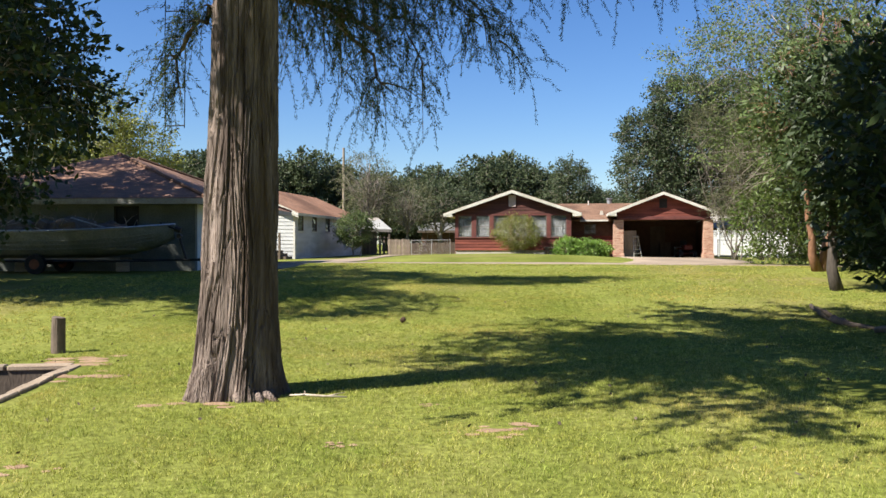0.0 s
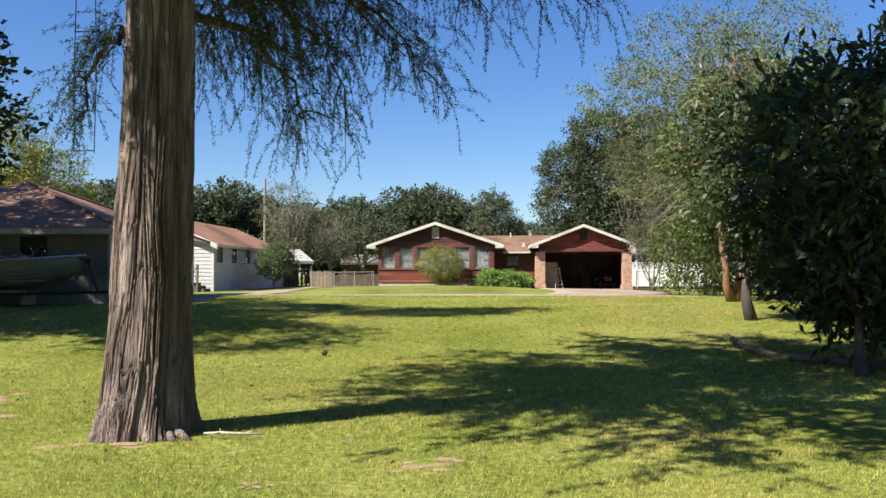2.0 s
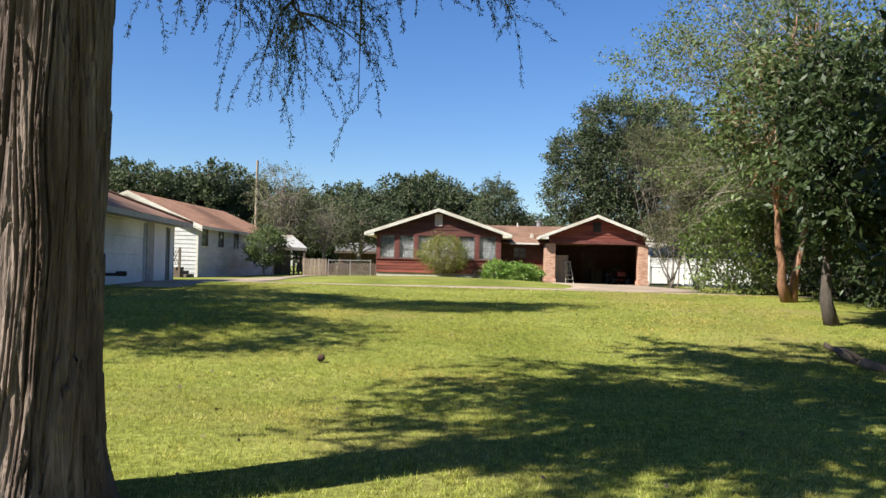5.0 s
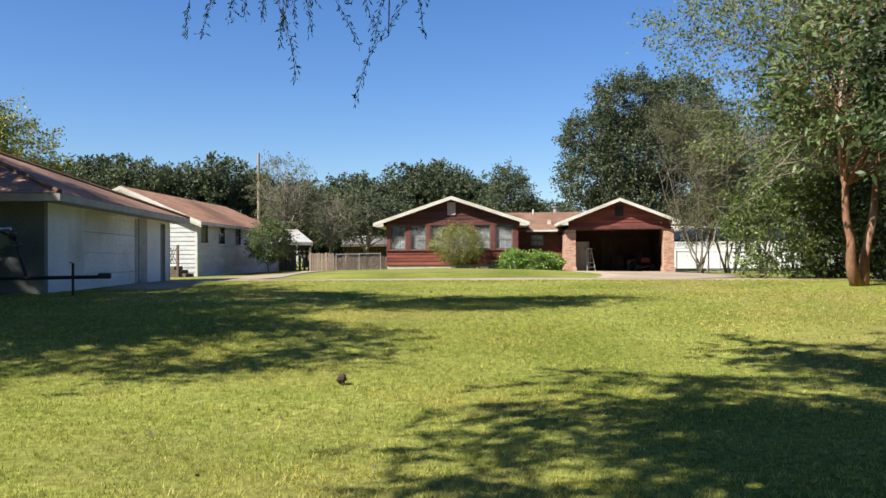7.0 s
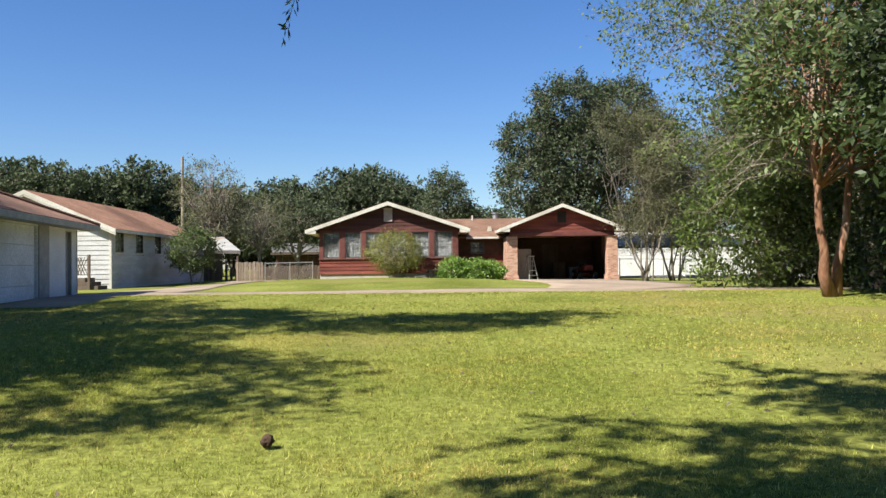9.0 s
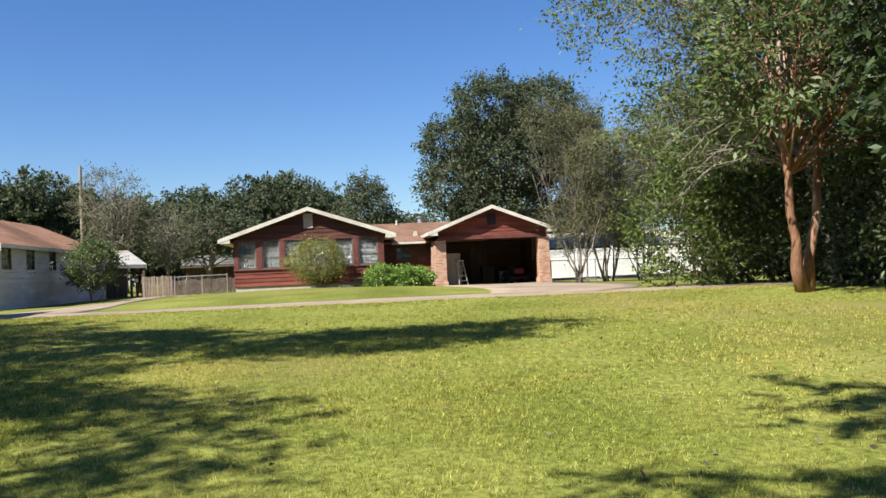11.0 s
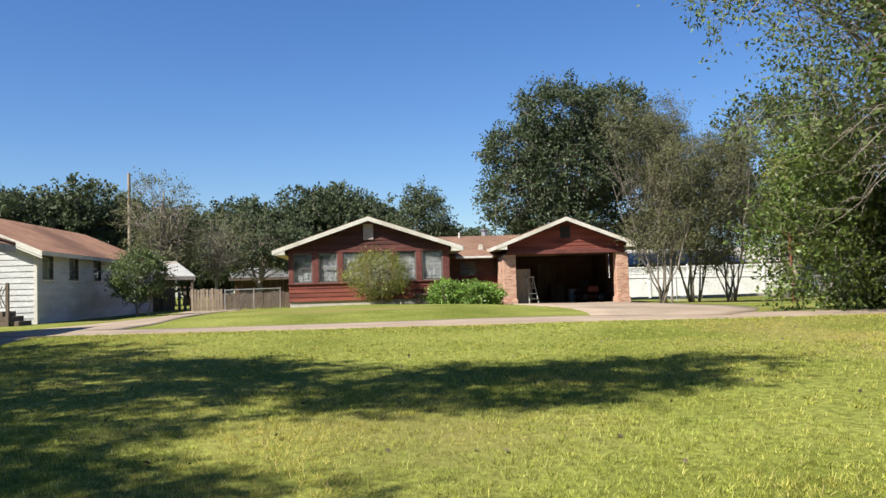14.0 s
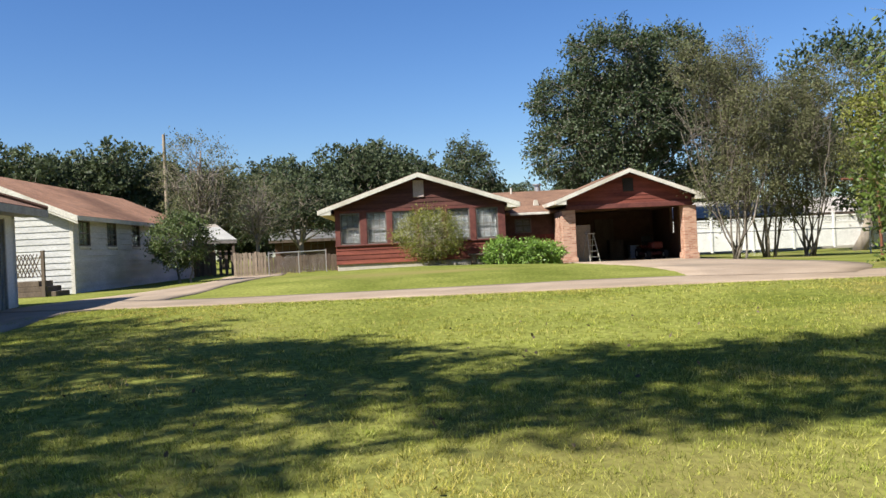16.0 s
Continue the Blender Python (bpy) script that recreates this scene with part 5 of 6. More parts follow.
# shrubs before the red house
tree("wispy_shrub", gz(9.0, 49.4), [(-0.1, 0, -0.6, 0, 1.3, 0.02), (0.1, 0, 0.4, 0, 1.5, 0.02), (0, 0.1, 0, 0.3, 1.6, 0.02)], [(0, 0, 1.3, 1.35, 0.8, 0.95)], 560, 18, 0.14, (0.085, 0.038), M["yellow"], M["bark_pale"], "wispy pale green shrub under the windows", limbs=50, twig=0.008, seed=82, category="shrub")
for i, (x, y, r, h, sd) in enumerate([(11.9, 49.0, 0.7, 1.0, 83), (13.0, 48.9, 0.85, 1.0, 84), (13.9, 49.0, 0.6, 0.8, 85)]):
    tree("azalea_shrub", gz(x, y), [(0, 0, 0.1, 0, 0.5, 0.02)], [(0, 0, h * 0.5, r, 0.6, h * 0.5)], 170, 18, 0.10, (0.15, 0.055), M["azalea"], M["bark_grey"], "low bright green leafy shrub by the wall", limbs=10, twig=0.008, seed=sd, group="shrubs by the wall", category="shrub")

# ---- boat on its trailer ----
def build_boat():
    root = thing("boat", pose(-5.7, 25.9, ground_z(-6, 25) + 0.42, 0, 0, 173), "grey aluminium skiff heaped with gear, on a trailer", "boat")
    st = [(0.0, 0.02, 0.62, 1.05), (0.5, 0.34, 0.36, 1.0), (1.2, 0.62, 0.16, 0.94), (2.2, 0.78, 0.06, 0.88), (3.6, 0.84, 0.02, 0.84), (5.2, 0.84, 0.02, 0.84), (6.4, 0.80, 0.04, 0.84)]
    prof = lambda w, zb, zt: [(-w, zt), (-w * 0.97, zt * 0.7 + zb * 0.3), (-w * 0.78, zb + (zt - zb) * 0.22), (0, zb), (w * 0.78, zb + (zt - zb) * 0.22), (w * 0.97, zt * 0.7 + zb * 0.3), (w, zt)]
    verts = [(x, y, z) for x, w, zb, zt in st for y, z in prof(w, zb, zt)]
    n = 7
    faces = [(i * n + k, i * n + k + 1, (i + 1) * n + k + 1, (i + 1) * n + k) for i in range(len(st) - 1) for k in range(n - 1)]
    hull = raw("hull", verts, faces, M["hull"], root)
    bm = bmesh.new()
    bm.faces.new([bm.verts.new((6.4, y, z)) for y, z in prof(0.80, 0.04, 0.84)])
    part("transom", bm, M["hull"], root)
    part("gunwale", tubes(([(x, w, zt) for x, w, zb, zt in st], 0.035), ([(x, -w, zt) for x, w, zb, zt in st], 0.035)), M["metal"], root)
    for z in (0.35, 0.5, 0.64):
        part("strake", tubes(([(x, w * 0.985, zb + (zt - zb) * z) for x, w, zb, zt in st[1:]], 0.012), ([(x, -w * 0.985, zb + (zt - zb) * z) for x, w, zb, zt in st[1:]], 0.012), sides=5), M["hull"], root)
    part("floor_board", boxes((1.0, 6.35, -0.6, 0.6, 0.3, 0.33)), M["hull"], root)
    for x in (2.4, 4.0, 5.4):
        part("bench", boxes((x, x + 0.35, -0.76, 0.76, 0.62, 0.68), bevel=0.01), M["hull"], root)
    rng = np.random.default_rng(9)
    for i in range(16):
        x, y = rng.uniform(1.6, 5.8), rng.uniform(-0.55, 0.55)
        a, l = rng.uniform(-0.35, 0.35), rng.uniform(0.5, 1.4)
        part("pole", tubes(([(x, y, rng.uniform(0.8, 0.95)), (x + l, y + a, rng.uniform(0.95, 1.35))], 0.018), sides=6), M["metal" if i % 3 else "wood"], root)
    for i in range(9):
        x, y, s = rng.uniform(1.8, 5.6), rng.uniform(-0.4, 0.4), rng.uniform(0.16, 0.34)
        bm = bmesh.new()
        bmesh.ops.create_icosphere(bm, subdivisions=2, radius=s, matrix=Matrix.Translation((x, y, 0.72 + s * 0.6)) @ Matrix.Diagonal((1.4, 1.0, 0.8, 1)))
        for v in bm.verts:
            v.co += 0.07 * noise.noise_vector(v.co * 5)
        part("bundle", bm, M[["frame_grey", "wood_dark", "hull", "blue"][i % 4]], root, smooth=True)
    for i in range(26):
        x, y = rng.uniform(0.9, 6.0), rng.uniform(-0.75, 0.75)
        a, l = rng.uniform(0, math.tau), rng.uniform(0.3, 0.8)
        z0 = rng.uniform(0.85, 1.1)
        part("brushwood", tubes(([(x, y, z0), (x + l * 0.5 * math.cos(a), y + 0.2 * math.sin(a), z0 + rng.uniform(0.1, 0.4)), (x + l * math.cos(a), y + 0.3 * math.sin(a), z0 + rng.uniform(-0.1, 0.35))], [0.014, 0.010, 0.005]), sides=5), M["bark_pale" if i % 3 == 0 else "bark_grey"], root)
    # shapeless dark heaps added to fill out the piled gear
    for x, y, sx, sz in ((3.0, 0.1, 0.75, 0.42), (4.1, -0.1, 0.6, 0.34), (5.0, 0.15, 0.7, 0.30), (2.0, -0.1, 0.5, 0.26)):
        bm = bmesh.new()
        bmesh.ops.create_icosphere(bm, subdivisions=3, radius=1.0, matrix=Matrix.Translation((x, y, 0.86)) @ Matrix.Diagonal((sx, 0.6, sz, 1)))
        for v in bm.verts:
            v.co += 0.10 * noise.noise_vector(v.co * 4) + 0.05 * noise.noise_vector(v.co * 11)
        part("tarpaulin", bm, M["wood_dark"], root, "shapeless dark heap of gear")
    motor = part("trolling_motor", tubes(([(0.4, 0.1, 1.1), (-0.05, 0.1, 0.9)], 0.025), ([(-0.05, 0.1, 0.92), (-0.22, 0.1, 0.86)], 0.09)), M["black"], root)
    tr = thing("boat_trailer", pose(-5.7, 25.9, ground_z(-6, 25), 0, 0, 173), "black steel boat trailer with a long tongue and jack", "trailer")
    part("frame", tubes(([(-1.9, 0, 0.42), (0.2, 0, 0.40), (1.4, 0.55, 0.38), (6.2, 0.6, 0.38)], 0.04), ([(-1.9, 0, 0.42), (0.2, 0, 0.40), (1.4, -0.55, 0.38), (6.2, -0.6, 0.38)], 0.04), ([(1.4, -0.55, 0.38), (1.4, 0.55, 0.38)], 0.035), ([(3.8, -0.75, 0.32), (3.8, 0.75, 0.32)], 0.04)), M["black"], tr)
    part("coupler", boxes((-2.12, -1.86, -0.06, 0.06, 0.38, 0.5), bevel=0.02), M["black"], tr)
    part("jack", tubes(([(-1.35, 0.08, 0.02), (-1.35, 0.08, 0.72)], 0.03), ([(-1.35, 0.08, 0.72), (-1.35, 0.26, 0.74)], 0.012)), M["black"], tr)
    part("winch_post", tubes(([(-0.35, 0, 0.42), (-0.15, 0, 1.1)], 0.04), ([(-0.15, -0.1, 1.12), (-0.15, 0.1, 1.12)], 0.07)), M["black"], tr)
    for s in (-0.85, 0.85):
        bm = bmesh.new()
        tube(bm, [(3.8, s - 0.09, 0.29), (3.8, s + 0.09, 0.29)], 0.29, 18)
        w = part("wheel", bm, M["rubber"], tr)
        bm = bmesh.new()
        tube(bm, [(3.8, s - 0.1, 0.29), (3.8, s + 0.1, 0.29)], 0.15, 14)
        part("rim", bm, M["rust"], w)
        part("bunk", boxes((1.5, 6.0, s * 0.5 - 0.05, s * 0.5 + 0.05, 0.40, 0.47)), M["wood"], tr)
    for x in (2.0, 5.2):
        blk = thing("concrete_block", pose(-5.7, 25.9, ground_z(-6, 25), 0, 0, 173) @ pose(x, -1.0, 0, 0, 0, 20), "grey concrete block standing under the boat", "block", "blocks under the boat")
        part("body", boxes((-0.2, 0.2, -0.1, 0.1, 0, 0.19), (-0.2, 0.2, -0.1, 0.1, 0.195, 0.385), bevel=0.012), M["found"], blk)


build_boat()


# ---- lawn things ----
def build_lawn_things():
    x, y = -4.35, 12.4
    post = thing("mooring_post", Matrix.Translation((x, y, ground_z(x, y))), "short round weathered timber post in the lawn", "post")
    bm = bmesh.new()
    tube(bm, [(0, 0, -0.1), (0, 0, 0.2), (0.01, 0, 0.5), (0.012, 0, 0.51)], [0.095, 0.093, 0.09, 0.08], 18)
    for v in bm.verts:
        v.co += 0.008 * noise.noise(v.co * 9) * Vector((1, 1, 0))
    part("shaft", bm, M["wood_dark"], post, smooth=False)
    pit = thing("boat_slip", Matrix.Translation((-5, 10.6, 0)), "dark sunken slip edged with old concrete and timber", "slip", kind="structure")
    a, b, c, d = PIT[0] + 5, PIT[1] + 5, PIT[2] - 10.6, PIT[3] - 10.6
    part("bulkhead", boxes((a, b, d, d + 0.12, -1.2, 0.02), (b, b + 0.12, c - 0.12, d + 0.12, -1.2, 0.03), (a, b, c - 0.12, c, -1.2, 0.02), (a - 0.1, a, c, d, -1.2, 0.02)), M["wood_dark"], pit)
    part("floor", boxes((a, b, c, d, -1.25, -0.9)), M["water"], pit)
    rng = np.random.default_rng(4)
    for i in range(7):
        u = a + (b - a) * (i + 0.02) / 7
        bm = boxes((u, u + (b - a) / 7 - 0.03, d - 0.02, d + 0.13, -0.02, 0.05), bevel=0.015)
        for v in bm.verts:
            v.co += 0.02 * noise.noise_vector(v.co * 3)
        part("edge_stone", bm, M["wood" if i % 2 else "concrete"], pit)
        bm = boxes((u, u + (b - a) / 7 - 0.03, c - 0.14, c + 0.03, -0.02, 0.05), bevel=0.015)
        for v in bm.verts:
            v.co += 0.03 * noise.noise_vector(v.co * 3 + Vector((5, 0, 0)))
        part("edge_stone", bm, M["concrete"], pit)
    for i in range(5):
        v0 = c + (d - c) * i / 5
        bm = boxes((b - 0.02, b + 0.14, v0, v0 + (d - c) / 5 - 0.03, -0.02, 0.055), bevel=0.015)
        for v in bm.verts:
            v.co += 0.04 * noise.noise_vector(v.co * 3)
        part("edge_stone", bm, M["concrete" if i else "wood"], pit)
    # the dark cone in the grass
    x, y = 0.68, 15.2
    cone = thing("seed_cone", Matrix.Translation((x, y, ground_z(x, y))), "round dark brown seed ball lying in the grass", "cone")
    bm = bmesh.new()
    bmesh.ops.create_icosphere(bm, subdivisions=3, radius=0.052, matrix=Matrix.Translation((0, 0, 0.065)))
    for v in bm.verts:
        k = noise.noise(v.co * 42)
        v.co = Vector((0, 0, 0.065)) + (v.co - Vector((0, 0, 0.065))) * (1 + 0.28 * k)
    part("scales", bm, M["cone"], cone)
    # a fallen twig
    x, y = -0.5, 8.45
    tw = thing("fallen_branch", Matrix.Translation((x, y, ground_z(x, y) + 0.03)), "pale bare fallen branch on the grass", "branch")
    part("stem", tubes(([(-0.26, 0.16, 0.02), (-0.1, 0.05, 0.04), (0.08, 0.02, 0.03), (0.32, 0.0, 0.02)], [0.008, 0.013, 0.013, 0.006]), ([(-0.1, 0.05, 0.04), (-0.16, -0.04, 0.05)], [0.008, 0.003]), ([(0.12, 0.02, 0.03), (0.3, 0.09, 0.05)], [0.008, 0.004])), M["bark_pale"], tw, smooth=True)
    # driftwood logs by the magnolia
    for i, (pts, r) in enumerate([([(8.85, 16.0, 0.18), (8.75, 15.3, 0.10), (8.6, 14.4, 0.06), (8.9, 13.7, 0.05)], [0.03, 0.08, 0.07, 0.03]), ([(8.55, 13.4, 0.10), (8.9, 12.9, 0.12), (9.5, 12.4, 0.10), (10.4, 12.0, 0.09)], [0.05, 0.08, 0.07, 0.05])]):
        o = Vector((pts[0][0], pts[0][1], ground_z(*pts[0][:2])))
        lg = thing("driftwood_log", Matrix.Translation(o), "grey weathered driftwood log lying in the grass", "log", "logs at the lawn's edge")
        q = [Vector((px, py, ground_z(px, py) + pz - 0.02)) - o for px, py, pz in pts]
        fine = [tuple(v) for v in spline(q, 6)]
        rr = np.interp(np.linspace(0, 1, len(fine)), np.linspace(0, 1, len(r)), r)
        bm = bmesh.new()
        tube(bm, fine, list(rr), 12)
        for v in bm.verts:
            v.co += 0.035 * noise.noise_vector(v.co * 5)
        part("trunk", bm, M["wood_dark"], lg, smooth=True)
        bm = bmesh.new()
        m = fine[len(fine) // 2]
        tube(bm, [m, (m[0] - 0.14, m[1] + 0.12, m[2] + 0.16), (m[0] - 0.2, m[1] + 0.3, m[2] + 0.2)], [0.05, 0.03, 0.012], 7)
        part("stub", bm, M["wood_dark"], lg, smooth=True)


build_lawn_things()


# ---- at the carport ----
def build_carport_things():
    z = 0.745
    lad = thing("step_ladder", HM @ pose(7.35, 1.75, z, 0, 0, 24), "grey open stepladder standing in the carport", "ladder")
    for s in (-1, 1):
        part("rail", tubes(([(s * 0.26, -0.3, 0), (s * 0.16, 0, 1.25)], 0.022)), M["grey_paint"], lad)
        part("leg", tubes(([(s * 0.26, 0.35, 0), (s * 0.16, 0.02, 1.25)], 0.018)), M["grey_paint"], lad)
    for i in range(4):
        t = (i + 1) / 5
        w = 0.26 - 0.1 * t
        part("step", boxes((-w, w, -0.3 * (1 - t) - 0.06, -0.3 * (1 - t) + 0.04, 1.25 * t - 0.012, 1.25 * t + 0.012)), M["grey_paint"], lad)
    part("top", boxes((-0.2, 0.2, -0.1, 0.12, 1.24, 1.29), bevel=0.01), M["grey_paint"], lad)
    mow = thing("riding_mower", HM @ pose(10.6, 3.7, z, 0, 0, 6), "red riding mower parked in the carport", "mower")
    part("hood", boxes((-0.26, 0.26, -0.75, -0.1, 0.45, 0.78), bevel=0.06), M["red"], mow)
    part("seat", boxes((-0.22, 0.22, 0.28, 0.68, 0.62, 0.74), (-0.22, 0.22, 0.62, 0.72, 0.72, 1.05), bevel=0.04), M["black"], mow)
    part("deck", boxes((-0.52, 0.52, -0.35, 0.35, 0.16, 0.32), bevel=0.05), M["red"], mow)
    part("fender", boxes((-0.46, 0.46, 0.2, 0.8, 0.48, 0.6), bevel=0.05), M["red"], mow)
    part("steering_wheel", tubes(([(0, -0.05, 0.7), (0, 0.12, 0.98)], 0.02), ([(0.17 * math.cos(a), 0.12 + 0.1 * math.sin(a), 0.98 + 0.13 * math.sin(a)) for a in np.linspace(0, math.tau, 15)], 0.014)), M["black"], mow)
    for sx, yy, r in ((-0.42, -0.55, 0.19), (0.42, -0.55, 0.19), (-0.44, 0.5, 0.25), (0.44, 0.5, 0.25)):
        w = part("wheel", tubes(([(sx - 0.09, yy, r), (sx + 0.09, yy, r)], r), sides=18), M["rubber"], mow)
        part("rim", tubes(([(sx - 0.095, yy, r), (sx + 0.095, yy, r)], r * 0.5), sides=12), M["metal"], w)
    pot = thing("flower_pot", Matrix.Translation((14.6, 49.6, ground_z(14.6, 49.6))), "round terracotta pot beside the brick pillar", "pot")
    part("bowl", tubes(([(0, 0, 0), (0, 0, 0.2), (0, 0, 0.3), (0, 0, 0.31)], [0.13, 0.19, 0.2, 0.17]), sides=18), M["terracotta"], pot)
    bench = thing("garden_bench", Matrix.Translation((11.2, 49.35, ground_z(11.2, 49.35))), "small dark stone bench between the shrubs", "bench")
    part("seat", boxes((-0.55, 0.55, -0.18, 0.18, 0.46, 0.54), bevel=0.02), M["wood_dark"], bench)
    for s in (-1, 1):
        part("leg", boxes((s * 0.38 - 0.08, s * 0.38 + 0.08, -0.14, 0.14, 0, 0.46), bevel=0.02), M["wood_dark"], bench)
    for i, (bx, by, bw, bh, mm) in enumerate([(7.6, 6.4, 0.5, 1.4, "frame_grey"), (9.6, 6.5, 0.7, 0.9, "wood_dark"), (10.4, 6.2, 0.45, 0.6, "blue"), (7.0, 5.8, 0.4, 0.7, "terracotta")]):
        cr = thing("storage_box", HM @ Matrix.Translation((bx, by, z)), "stored box in the dim back of the carport", "box", "boxes in the carport")
        part("body", boxes((-bw / 2, bw / 2, -0.25, 0.25, 0, bh), bevel=0.015), M[mm], cr)
        part("lid", boxes((-bw / 2 - 0.01, bw / 2 + 0.01, -0.26, 0.26, bh, bh + 0.04), bevel=0.01), M[mm], cr)


build_carport_things()


# ---- fences ----
def chain_fence(name, pts, h, label):
    """Posts, rails and woven wire along points."""
    root = thing(name, Matrix.Translation((pts[0][0], pts[0][1], ground_z(*pts[0]))), label, "fence")
    o = Vector((pts[0][0], pts[0][1], ground_z(*pts[0])))
    wires = bmesh.new()
    for a, b in zip(pts, pts[1:]):
        A = Vector((*a, ground_z(*a))) - o
        B = Vector((*b, ground_z(*b))) - o
        part("rail", tubes(([A + Vector((0, 0, h)), B + Vector((0, 0, h))], 0.022), sides=6), M["metal"], root)
        n = int((B - A).length / 0.09)
        for i in range(n):
            for s in (0, 1):
                u = i / n
                w = min(1, u + h / (B - A).length)
                lo, hi = 0.04, 0.04 + (h - 0.04) * (w - u) * (B - A).length / h
                if s:
                    lo, hi = h, h + 0.04 - hi
                tube(wires, [A + (B - A) * u + Vector((0, 0, lo)), A + (B - A) * w + Vector((0, 0, hi))], 0.0022, 3, close=False)
    tagged(part("wire_mesh", wires, M["metal"], root), kind="stuff")
    for p in pts:
        P = Vector((*p, ground_z(*p))) - o
        part("post", tubes(([P + Vector((0, 0, -0.1)), P + Vector((0, 0, h + 0.06))], 0.03)), M["metal"], root)
    return root


chain_fence("chain_link_fence", [(22.0, 50.8), (24.0, 49.6), (26.2, 48.3), (28.4, 47.0), (30.6, 45.7), (33, 44.3), (36, 42.5)], 1.15, "grey chain-link fence beside the carport")
chain_fence("chain_link_fence", [(3.0, 54.4), (4.3, 54.3), (5.5, 54.2)], 0.95, "grey chain-link gate section by the red house")


def vinyl_fence():
    root = thing("vinyl_fence", Matrix.Translation((20.5, 59, ground_z(21, 59))), "white vinyl privacy fence with a lattice top", "fence")
    d = Vector((2.35, -0.45, 0))
    u = d.normalized()
    rot = Matrix.Rotation(math.atan2(d.y, d.x), 4, "Z")
    L = d.length
    pan = boxes((0.07, L - 0.07, -0.02, 0.02, 0.08, 1.42), bevel=0.004)
    me_pan = bpy.data.meshes.new("panel")
    pan.to_mesh(me_pan)
    pan.free()
    finish(me_pan, M["vinyl"])
    lat = bmesh.new()
    for i in range(26):
        x = 0.08 + i * (L - 0.4) / 25
        for s in (1, -1):
            a, b = (x, x + 0.27) if s > 0 else (x + 0.27, x)
            tube(lat, [(a, 0.006 * s, 1.5), (b, 0.006 * s, 1.77)], 0.017, 4)
    me_lat = bpy.data.meshes.new("lattice")
    lat.to_mesh(me_lat)
    lat.free()
    finish(me_lat, M["vinyl"])
    rail = boxes((0.06, L - 0.06, -0.035, 0.035, 1.42, 1.5), (0.06, L - 0.06, -0.035, 0.035, 1.77, 1.85))
    me_rail = bpy.data.meshes.new("rail")
    rail.to_mesh(me_rail)
    rail.free()
    finish(me_rail, M["vinyl"])
    post = boxes((-0.065, 0.065, -0.065, 0.065, 0, 1.95), (-0.08, 0.08, -0.08, 0.08, 1.95, 1.99), bevel=0.008)
    me_post = bpy.data.meshes.new("post")
    post.to_mesh(me_post)
    post.free()
    finish(me_post, M["vinyl"])
    for i in range(11):
        m = Matrix.Translation(d * i) @ rot
        for nm, me in (("panel", me_pan), ("lattice", me_lat), ("rail", me_rail), ("post", me_post)):
            piece(nm, me, root, m)


vinyl_fence()


def picket_fence(name, a, b, h, w, material, label):
    """Upright boards on two rails."""
    A = Vector((*a, ground_z(*a)))
    B = Vector((*b, ground_z(*b)))
    root = thing(name, Matrix.Translation(A), label, "fence")
    d = B - A
    n = int(d.length / (w + 0.012))
    rot = Matrix.Rotation(math.atan2(d.y, d.x), 4, "Z")
    bm = boxes((0, w, -0.011, 0.011, 0.03, h), bevel=0.004)
    me = bpy.data.meshes.new("board")
    bm.to_mesh(me)
    bm.free()
    finish(me, material)
    rng = np.random.default_rng(17)
    for i in range(n):
        piece("board", me, root, Matrix.Translation(d * (i / n)) @ rot @ pose(0, 0, rng.uniform(-0.05, 0.02), 0, rng.uniform(-1, 1), 0))
    for z in (0.35, h - 0.3):
        part("rail", tubes(([Vector((0, 0, z)) + rot @ Vector((0, 0.035, 0)), d + Vector((0, 0, z)) + rot @ Vector((0, 0.035, 0))], 0.03), sides=4), material, root)
    return root


picket_fence("wooden_fence", (1.5, 54.6), (2.9, 54.4), 1.05, 0.11, M["wood"], "weathered grey wooden fence panel beside the drive")
picket_fence("wooden_fence", (2.9, 56.0), (6.2, 55.6), 0.8, 0.13, M["wood_dark"], "low dark board fence behind the wire gate")
picket_fence("wooden_fence", (19.0, 20.0), (23.0, 33.0), 1.9, 0.14, M["wood_dark"], "dark weathered board fence in the shade")


# ---- open shelter beyond the cottage ----
def build_shelter():
    x, y = -1.4, 61.0
    root = thing("shelter", pose(x, y, ground_z(x, y), 0, 0, -14), "open shelter with a pale metal roof beside the cottage", "shelter")
    bm = bmesh.new()
    slab(bm, [(-1.5, 0, 1.95), (3.4, 0, 1.82), (1.7, 3.0, 2.75), (-1.5, 3.0, 2.75)], 0.06)
    roof = part("roof", bm, M["tin"], root)
    part("fascia", prism(bmesh.new(), [(-1.5, 1.88), (3.4, 1.75), (3.4, 1.62), (-1.5, 1.75)], -0.04, -0.01), M["frame_grey"], roof)
    for px, py in ((3.2, 0.1), (1.4, 0.1)):
        part("post", boxes((px - 0.06, px + 0.06, py - 0.06, py + 0.06, -0.1, 1.74 + (3.2 - px) * 0.027)), M["wood_dark"], root)
    part("back_panel", boxes((-0.6, 1.65, 2.7, 2.77, -0.1, 2.55)), M["wood_dark"], root)
    for i in range(7):
        part("slat", boxes((1.2 + 0.3 * i, 1.34 + 0.3 * i, 0.3, 0.34, 0, 1.3)), M["wood_dark"], root)


build_shelter()


